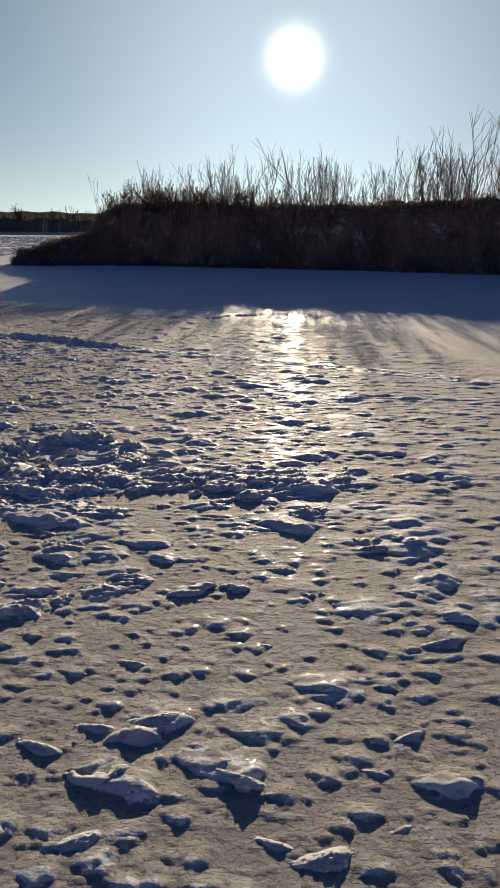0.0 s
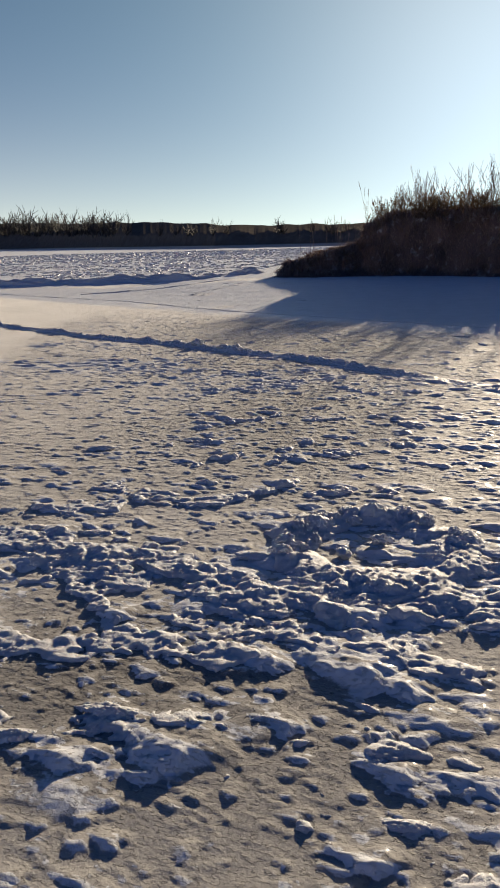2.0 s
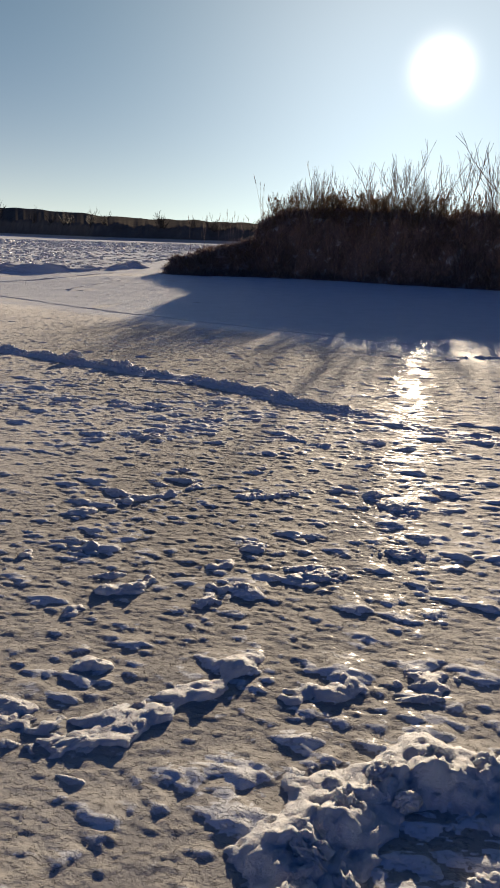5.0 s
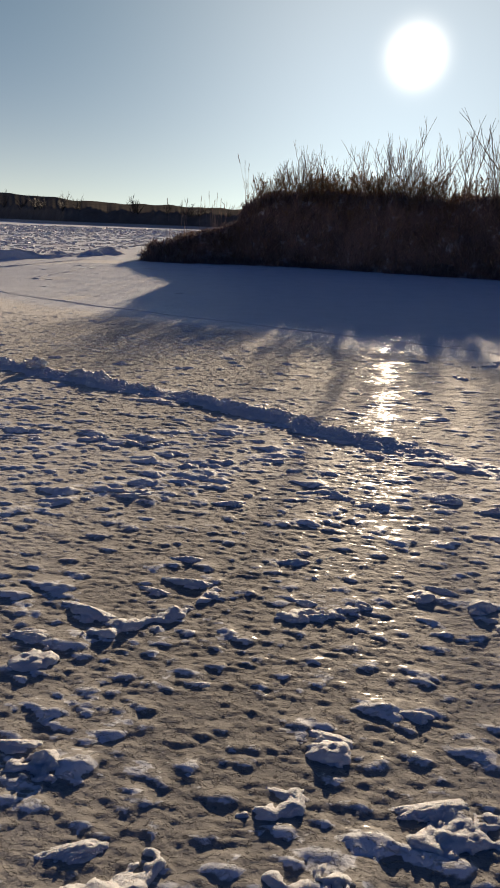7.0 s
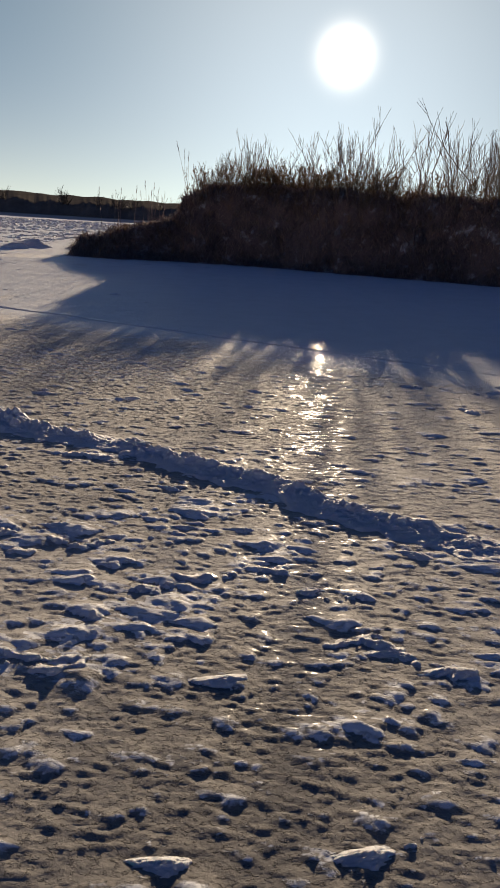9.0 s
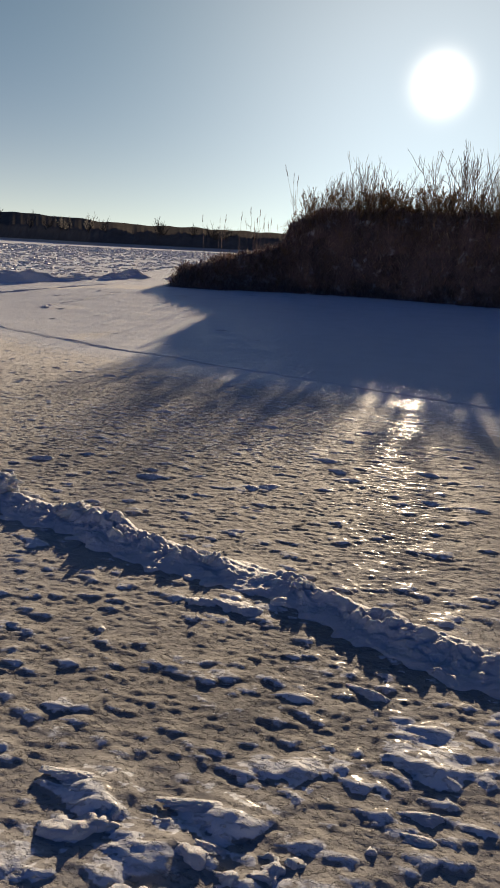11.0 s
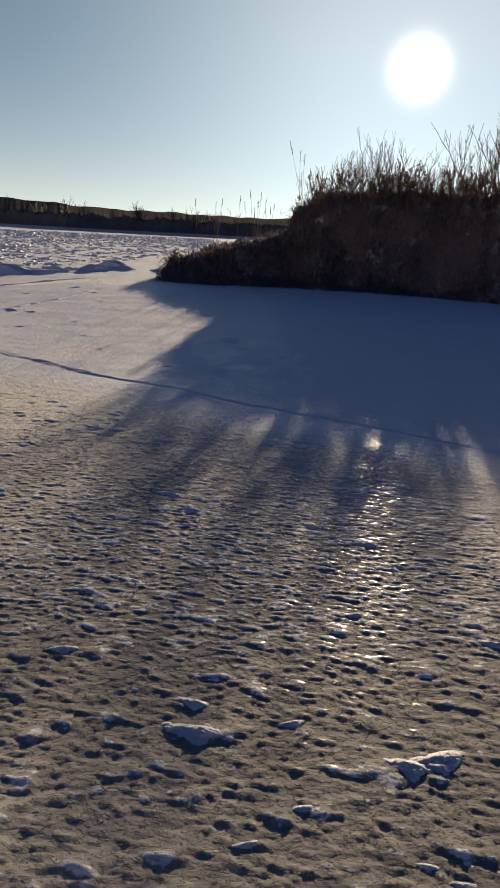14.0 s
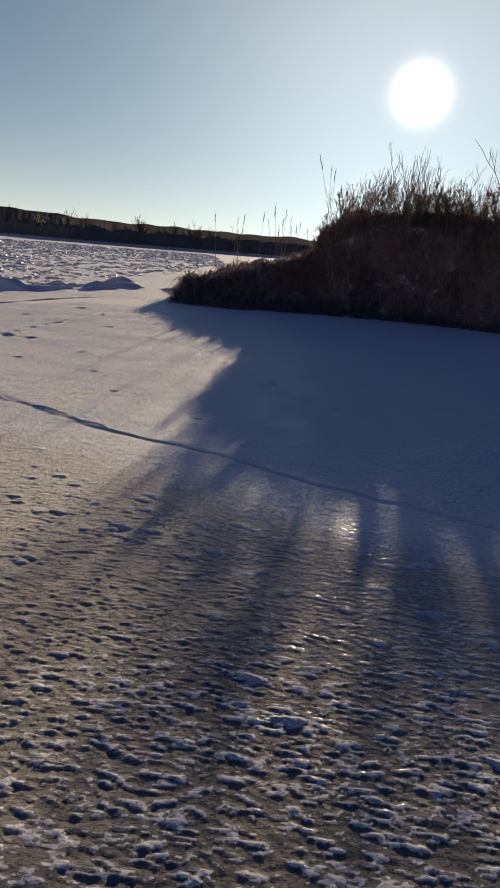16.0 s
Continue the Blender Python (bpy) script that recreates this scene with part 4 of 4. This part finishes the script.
def build_lodged(x, q, rx, ry, seed):
    """A thin uneven patch of snow lying on the bank's face."""
    na, nb = 40, 22
    U, V = np.meshgrid(np.linspace(-1, 1, na), np.linspace(-1, 1, nb))
    r = np.hypot(U, V) + 0.5 * vnoise(U * rx * 5 + seed, V * ry * 9, seed) + 0.4 * vnoise(U * rx * 13 + seed, V * ry * 16, seed + 1)
    X = x + U * rx * 1.3
    Y = line_y(FOOT, X) + q + V * ry + 0.3 * (X - x) * math.sin(seed)
    Z = bank_height(X, Y) + 0.05 * (1 - smooth(0.2, 0.75, r)) - 0.03
    f = grid_faces(nb, na)
    f = f[(r.reshape(-1) < 0.85)[f].any(1)]
    used = np.unique(f)
    at = np.full(na * nb, -1); at[used] = np.arange(len(used))
    me = mesh_from("snow_patch", np.stack([X, Y, Z], -1).reshape(-1, 3)[used], at[f], DUSTED)
    tagged(new("snow_patch", me), "thin ragged dusting of snow lodged among dead grass", "snow patch", "snow patches on the bank")


for i, (x, q, rx, ry) in enumerate(LODGED):
    build_lodged(x, q, rx, ry, 700 + 9 * i)


def build_grass(count):
    """Dead grass and fine brush matted over the bank's face and brow, hanging over its foot."""
    x = np.concatenate([rng.uniform(-8.4, 10.5, int(count * 0.88)), rng.uniform(10.5, 26, count - int(count * 0.88))])
    q = np.abs(rng.normal(0, 1, count)) * 1.25 - 0.12
    y = line_y(FOOT, x) + q
    z = bank_height(x, y)
    thick = 0.5 + 0.5 * vnoise(x * 1.6, y * 1.6, 85) + 0.35 * vnoise(x * 5, y * 5, 86)
    keep = (rng.random(count) < np.clip(0.10 + 0.9 * thick, 0.04, 1)) & (z > 0.05)
    for px, pq, prx, pry in LODGED:
        keep &= (np.hypot((x - px) / prx, (q + 0.1 - pq) / (pry * 1.6)) > 0.8) | (rng.random(count) < 0.7)
    x, y, z, q, thick = x[keep], y[keep], z[keep], q[keep], thick[keep]
    n = len(x)
    L = rng.uniform(0.10, 0.36, n) * (0.7 + 0.5 * np.clip(thick, 0, 1.3))
    az = rng.uniform(0, 2 * math.pi, n)
    lean = rng.uniform(0.5, 1.5, n)
    w = rng.uniform(0.006, 0.014, n)
    dx, dy = np.cos(az), np.sin(az)
    px, py = -dy, dx
    base = np.stack([x, y, z - 0.04], 1)
    side = np.stack([px * w, py * w, 0 * w], 1)
    mid = base + np.stack([dx * L * 0.45 * lean, dy * L * 0.45 * lean, L * 0.50], 1)
    tip = base + np.stack([dx * L * 1.05 * lean, dy * L * 1.05 * lean, L * (0.75 - 0.55 * lean)], 1)
    v = np.stack([base - side, base + side, mid + side * 0.8, mid - side * 0.8, tip], 1).reshape(-1, 3)
    i = np.arange(n)[:, None] * 5
    f = np.concatenate([i + [0, 1, 2], i + [0, 2, 3], i + [3, 2, 4]], 0)
    me = mesh_from("dead_grass", v, f, GRASS)
    tagged(new("dead_grass", me), "matted reddish-brown dead grass hanging over the bank", "grass", kind="stuff")


build_grass(95000)


# ---- shrubs ----
brush_rng = np.random.default_rng(23)


def stem_mesh(seed, leafy=False):
    """One upright willow stem with side twigs, a metre tall."""
    g = np.random.default_rng(seed)
    t = Tubes()
    k = 9
    s = np.linspace(0, 1, k)
    bend = g.normal(0, 0.17, 2)
    wig = np.cumsum(g.normal(0, 0.024, (k, 2)), 0)
    pts = np.stack([bend[0] * s ** 2 + wig[:, 0], bend[1] * s ** 2 + wig[:, 1], s], 1)
    t.tube(pts, 0.0085, 0.0026)
    for _ in range(int(g.integers(5, 9))):
        a = g.uniform(0.22, 0.85)
        p0 = np.array([np.interp(a, s, pts[:, i]) for i in range(3)])
        ang = g.uniform(0, 2 * math.pi)
        ln = g.uniform(0.14, 0.40) * (1.1 - a * 0.6)
        spread = g.uniform(0.25, 0.85)
        q = np.linspace(0, 1, 5)[:, None]
        d = np.array([math.cos(ang) * spread, math.sin(ang) * spread, 1.0])
        tw = p0 + q * ln * d + np.concatenate([np.zeros((1, 3)), np.cumsum(g.normal(0, 0.008, (4, 3)), 0)])
        t.tube(tw, 0.0046, 0.0020)
        if g.random() < 0.6:
            p1 = tw[2]
            d2 = np.array([math.cos(ang + 1.4) * 0.5, math.sin(ang + 1.4) * 0.5, 1.0])
            t.tube(p1 + np.linspace(0, 1, 4)[:, None] * ln * 0.55 * d2, 0.0032, 0.0016)
        if leafy:
            for c in tw[1:]:
                for _ in range(3):
                    u, w = g.normal(0, 0.015, 3), g.normal(0, 0.009, 3)
                    t.leaf(c + g.normal(0, 0.012, 3), u + [0, 0, -0.012], w)
    return t.mesh("stem", LEAF if leafy else BARK)


STEMS = [stem_mesh(400 + i) for i in range(12)]
LEAFY = [stem_mesh(450 + i, True) for i in range(6)]


def build_shrub(name, x, y, h, stems, spread, kinds, label, category="shrub", lean=13.0, thick=1.0):
    root = new(name)
    root.matrix_basis = pose(x, y, bz(x, y) - 0.05)
    for _ in range(stems):
        px, py = float(brush_rng.normal(0, spread * 0.45)), float(brush_rng.normal(0, spread * 0.4))
        hh = h * float(brush_rng.uniform(0.3, 1.0) ** 0.8) * (1.15 if brush_rng.random() < 0.12 else 1.0)
        dz = bz(x + px, y + py) - bz(x, y)
        out = lean * (px / max(spread, 0.1))
        m = pose(px, py, dz - 0.04, float(brush_rng.normal(0, lean * 0.6)), float(brush_rng.normal(0, lean * 0.75)) + out, float(brush_rng.uniform(0, 360)))
        k = thick * float(brush_rng.uniform(0.85, 1.3))
        part("stem", kinds[int(brush_rng.integers(len(kinds)))], root, m=m @ Matrix.Diagonal((0.6 * hh + 0.25 * k, 0.6 * hh + 0.25 * k, hh, 1)))
    return tagged(root, label, category, "shrubs on the bank")


WILLOW = "bare brown willow shrub with thin upright twigs"
# x, distance behind the foot, height, stems, spread
for x, q, h, n, sp in [(-4.4, 0.9, 1.5, 9, 0.35), (-3.6, 1.1, 1.3, 10, 0.45), (-2.9, 1.0, 1.6, 12, 0.45), (-2.2, 1.3, 1.3, 8, 0.4), (-1.3, 1.0, 2.0, 10, 0.4),
                       (-0.6, 1.2, 1.9, 12, 0.5), (0.1, 1.0, 2.2, 11, 0.45), (0.8, 1.2, 2.2, 9, 0.45), (1.7, 1.1, 2.3, 9, 0.4), (2.4, 1.0, 2.6, 11, 0.4), (3.2, 1.3, 1.9, 10, 0.5),
                       (4.1, 1.1, 1.8, 11, 0.5), (5.0, 1.2, 1.8, 9, 0.45), (5.8, 1.1, 2.1, 12, 0.5)]:
    build_shrub("willow_shrub", x, float(line_y(FOOT, x)) + q, h, n, sp, STEMS, WILLOW)
for x, q, h, n, sp in [(6.6, 1.2, 2.2, 13, 0.5), (7.3, 1.2, 2.4, 12, 0.45), (7.9, 1.0, 3.1, 10, 0.35), (8.7, 1.3, 2.4, 13, 0.5), (9.5, 1.1, 3.3, 12, 0.45), (10.4, 1.3, 2.7, 13, 0.5), (11.6, 1.2, 2.9, 12, 0.6), (13.0, 1.4, 2.8, 12, 0.7),
                       (-3.2, 2.4, 1.3, 9, 0.6), (-1.6, 2.5, 1.5, 9, 0.6), (0.4, 2.7, 1.7, 9, 0.6), (2.8, 2.6, 1.8, 9, 0.6), (5.4, 2.6, 1.7, 9, 0.6), (7.6, 2.7, 2.0, 10, 0.6)]:
    build_shrub("willow_shrub", x, float(line_y(FOOT, x)) + q, h, n, sp, STEMS, WILLOW)
# one long branch that leans over its shrub
lean_y = float(line_y(FOOT, 3.3)) + 1.0
leaner = new("willow_shrub")
leaner.matrix_basis = pose(3.3, lean_y, bz(3.3, lean_y) - 0.05)
for ang, hh, k, which in ((-36, 3.0, 2.0, 0), (-14, 2.0, 1.2, 3), (4, 2.2, 1.3, 5), (13, 1.8, 1.1, 7)):
    part("stem", STEMS[which], leaner, m=pose(0.01 * ang, 0, -0.02, 3, ang, 40 * which) @ Matrix.Diagonal((k, k, hh, 1)))
tagged(leaner, "bare willow shrub with one long leaning branch", "shrub", "shrubs on the bank")
for k in range(62):
    x = -4.5 + 17.0 * (k + float(brush_rng.uniform(0.1, 0.9))) / 62
    build_shrub("willow_shrub", x, float(line_y(FOOT, x)) + float(brush_rng.uniform(1.6, 5.5)), (float(brush_rng.uniform(0.75, 1.6)) + 0.05 * max(x, 0)) * (1.0 + 0.45 * math.sin(1.9 * x + 0.6)), 11, 0.6, STEMS, WILLOW)
for x, q, h, n, sp in [(-4.75, 0.75, 0.75, 10, 0.3), (-4.1, 0.8, 0.65, 9, 0.35), (-3.3, 0.75, 0.6, 9, 0.4), (-2.3, 0.8, 0.6, 9, 0.4), (-1.5, 0.7, 0.55, 8, 0.4), (-5.5, 0.7, 0.5, 8, 0.35), (-6.5, 0.5, 0.45, 9, 0.4),
                       (-7.1, 0.6, 0.35, 8, 0.3), (-0.3, 0.8, 0.5, 8, 0.4), (1.2, 0.8, 0.5, 8, 0.4), (3.0, 0.8, 0.5, 8, 0.4), (5.2, 0.8, 0.5, 8, 0.4)]:
    build_shrub("weed_clump", x, float(line_y(FOOT, x)) + q, h, n, sp, LEAFY, "withered brown weeds with curled dead leaves", "weeds", 14.0)


for k in range(60):
    x = -4.6 + 16.5 * (k + float(brush_rng.uniform(0.1, 0.9))) / 60
    build_shrub("weed_clump", x, float(line_y(FOOT, x)) + float(brush_rng.uniform(0.9, 1.8)), float(brush_rng.uniform(0.55, 0.95)), 9, 0.42, LEAFY, "withered brown weeds with curled dead leaves", "weeds", 13.0)


for k in range(34):
    x = -6.8 + 15.5 * (k + float(brush_rng.uniform(0.1, 0.9))) / 34
    build_shrub("weed_clump", x, float(line_y(FOOT, x)) + float(brush_rng.uniform(0.15, 0.9)), float(brush_rng.uniform(0.3, 0.55)), 7, 0.5, LEAFY, "low withered weeds tangled on the bank's face", "weeds", 30.0)
for k in range(26):
    x = -3.2 + 4.4 * (k + float(brush_rng.uniform(0.1, 0.9))) / 26
    build_shrub("weed_clump", x, float(line_y(FOOT, x)) + float(brush_rng.uniform(1.0, 2.2)), float(brush_rng.uniform(0.6, 1.0)), 12, 0.42, LEAFY, "withered brown weeds with curled dead leaves", "weeds", 16.0)


# ---- reeds at the point ----
def reed_mesh(seed):
    g = np.random.default_rng(seed)
    t = Tubes()
    s = np.linspace(0, 1, 8)
    b = g.normal(0, 0.06, 2)
    pts = np.stack([b[0] * s ** 2, b[1] * s ** 2, s], 1)
    t.tube(pts, 0.006, 0.002)
    top = pts[-1]
    for i in range(7):
        c = top - [0, 0, 0.02 * i]
        t.leaf(c + g.normal(0, 0.006, 3), (g.normal(0, 0.006), g.normal(0, 0.006), 0.025), (0.007, 0.004, 0))
    return t.mesh("stalk", GRASS)


REEDS = [reed_mesh(500 + i) for i in range(6)]
for x, q, h, n, sp in [(-6.5, 0.9, 1.35, 6, 0.16), (-5.75, 0.9, 1.45, 7, 0.14), (-5.2, 0.8, 1.2, 5, 0.15), (-4.55, 0.8, 2.0, 4, 0.12)]:
    y = float(line_y(FOOT, x)) + q
    root = new("reed_tuft")
    root.matrix_basis = pose(x, y, bz(x, y) - 0.04)
    for _ in range(n):
        hh = h * float(brush_rng.uniform(0.6, 1.0))
        m = pose(float(brush_rng.normal(0, sp)), float(brush_rng.normal(0, sp)), 0, float(brush_rng.normal(0, 5)), float(brush_rng.normal(-3, 6)), float(brush_rng.uniform(0, 360)))
        part("stalk", REEDS[int(brush_rng.integers(6))], root, m=m @ Matrix.Diagonal((1, 1, hh, 1)))
    tagged(root, "thin tuft of dry reed stalks on the point", "reeds", "reed tufts on the point")


# ---- far shore ----
def shore_r(b):
    """Distance of the far shore by bearing in degrees."""
    return np.interp(b, [-70, -40, -33, -27, -20, -10, 20, 60], [900, 620, 520, 300, 205, 190, 210, 400])


def build_far_shore():
    b = np.arange(-68, 60, 0.10)
    R = shore_r(b) + 2.0 * vnoise(b * 0.5, b * 0, 101)
    k = R / 190.0
    hill = np.interp(b, [-70, -35, -30, -25, -21, -17, -9, 5, 60], [6.6, 6.4, 6.1, 6.5, 6.0, 5.4, 5.1, 5.0, 5.0]) + 0.5 * vnoise(b * 0.6, b * 0, 102)
    brush = 3.9 + 0.8 * vnoise(b * 0.8, b * 0, 103) + 0.5 * vnoise(b * 4, b * 0, 104) + 0.1 * rng.normal(0, 0.5, len(b))
    prof = [(0.0, 0 * b - 0.3), (0.6, 0 * b + 0.35), (4.0, 0 * b + 0.75), (7.0, brush * 0.75), (10.0, brush), (25.0, brush * 0.6 + 1.0), (45.0, hill * 1.18), (140.0, hill * 1.3), (400.0, hill * 0.5)]
    P = []
    for off, z in prof:
        rr = R + off * k
        P.append(np.stack([rr * np.sin(np.radians(b)), rr * np.cos(np.radians(b)), z * (k if off > 1 else 1)], 1))
    me = mesh_from("far_shore", np.concatenate(P), grid_faces(len(prof), len(b)), FARSHORE)
    tagged(new("far_shore", me), "dark brushy far shore with low hills behind", "far shore", kind="structure")


def far_material():
    m, n, l, p = mat("far_brush")
    pos = n.new("ShaderNodeNewGeometry").outputs["Position"]
    a = tex_noise(n, l, pos, 0.35, 6, 0.7)
    brush = ramp(n, l, a, [(0.3, (0.10, 0.088, 0.075)), (0.6, (0.15, 0.132, 0.11)), (0.85, (0.20, 0.178, 0.148))])
    sep = n.new("ShaderNodeSeparateXYZ")
    l.new(pos, sep.inputs[0])
    strand = ramp(n, l, nmath(n, l, "ADD", sep.outputs["Z"], nmath(n, l, "MULTIPLY", a, 0.4)), [(0.75, 1.0), (1.0, 0.0)])
    l.new(mixc(n, l, strand, brush, (0.50, 0.46, 0.40)), p.inputs["Base Color"])
    p.inputs["Roughness"].default_value = 1.0
    p.inputs["Specular IOR Level"].default_value = 0.0
    return m


FARSHORE = far_material()
build_far_shore()


def far_tree_mesh(seed):
    """A bare tree one metre tall: trunk, limbs and many fine twigs."""
    g = np.random.default_rng(seed)
    tr, cr = Tubes(4), Tubes(3)
    s = np.linspace(0, 0.5, 5)
    pts = np.stack([np.cumsum(g.normal(0, 0.012, 5)), np.cumsum(g.normal(0, 0.012, 5)), s], 1)
    tr.tube(pts, 0.026, 0.014)
    for _ in range(11):
        a = g.uniform(0.35, 1.0)
        p0 = np.array([np.interp(a * 0.5, s, pts[:, i]) for i in range(3)])
        ang, ln, sp = g.uniform(0, 2 * math.pi), g.uniform(0.25, 0.5), g.uniform(0.25, 0.8)
        d = np.array([math.cos(ang) * sp, math.sin(ang) * sp, 1.0]); d /= np.linalg.norm(d)
        lim = p0 + np.linspace(0, 1, 5)[:, None] * ln * d + np.concatenate([np.zeros((1, 3)), np.cumsum(g.normal(0, 0.012, (4, 3)), 0)])
        cr.tube(lim, 0.011, 0.004)
        for _ in range(7):
            e = lim[int(g.integers(1, 5))]
            d2 = d + g.normal(0, 0.45, 3); d2[2] = abs(d2[2]) + 0.2; d2 /= np.linalg.norm(d2)
            cr.tube(e + np.linspace(0, 1, 3)[:, None] * g.uniform(0.10, 0.22) * d2, 0.0055, 0.003)
    return tr.mesh("trunk", FARWOOD), cr.mesh("crown", FARWOOD)


TREES = [far_tree_mesh(600 + i) for i in range(7)]


def far_tree(b, h190):
    """A tree on the far shore at a bearing; its height is given as seen at 190 m."""
    k = float(shore_r(b)) / 190.0
    R = float(shore_r(b)) + 9.0 * k
    root = new("bare_tree")
    root.matrix_basis = pose(R * math.sin(radians(b)), R * math.cos(radians(b)), 0.5 * k, 0, 0, float(rng.uniform(0, 360))) @ Matrix.Diagonal([(h190 - 0.5) * k] * 3 + [1])
    t, c = TREES[int(rng.integers(len(TREES)))]
    part("trunk", t, root)
    part("crown", c, root)
    tagged(root, "bare dark leafless tree on the far shore", "tree", "bare trees on the far shore")


for b in np.arange(-35.5, -27.3, 0.22):
    far_tree(float(b + rng.uniform(-0.1, 0.1)), float(rng.uniform(7.8, 10.2)))
for b, h in [(-26.45, 8.9), (-22.8, 7.1), (-21.9, 7.3), (-21.6, 7.2), (-20.0, 7.5), (-19.0, 7.3), (-15.0, 8.2), (-14.8, 7.9), (-12.5, 6.9), (-11.4, 6.9), (-11.0, 6.8), (-10.3, 6.9), (-9.8, 6.7), (-8.2, 6.7), (-24.0, 7.0)]:
    far_tree(b, h)
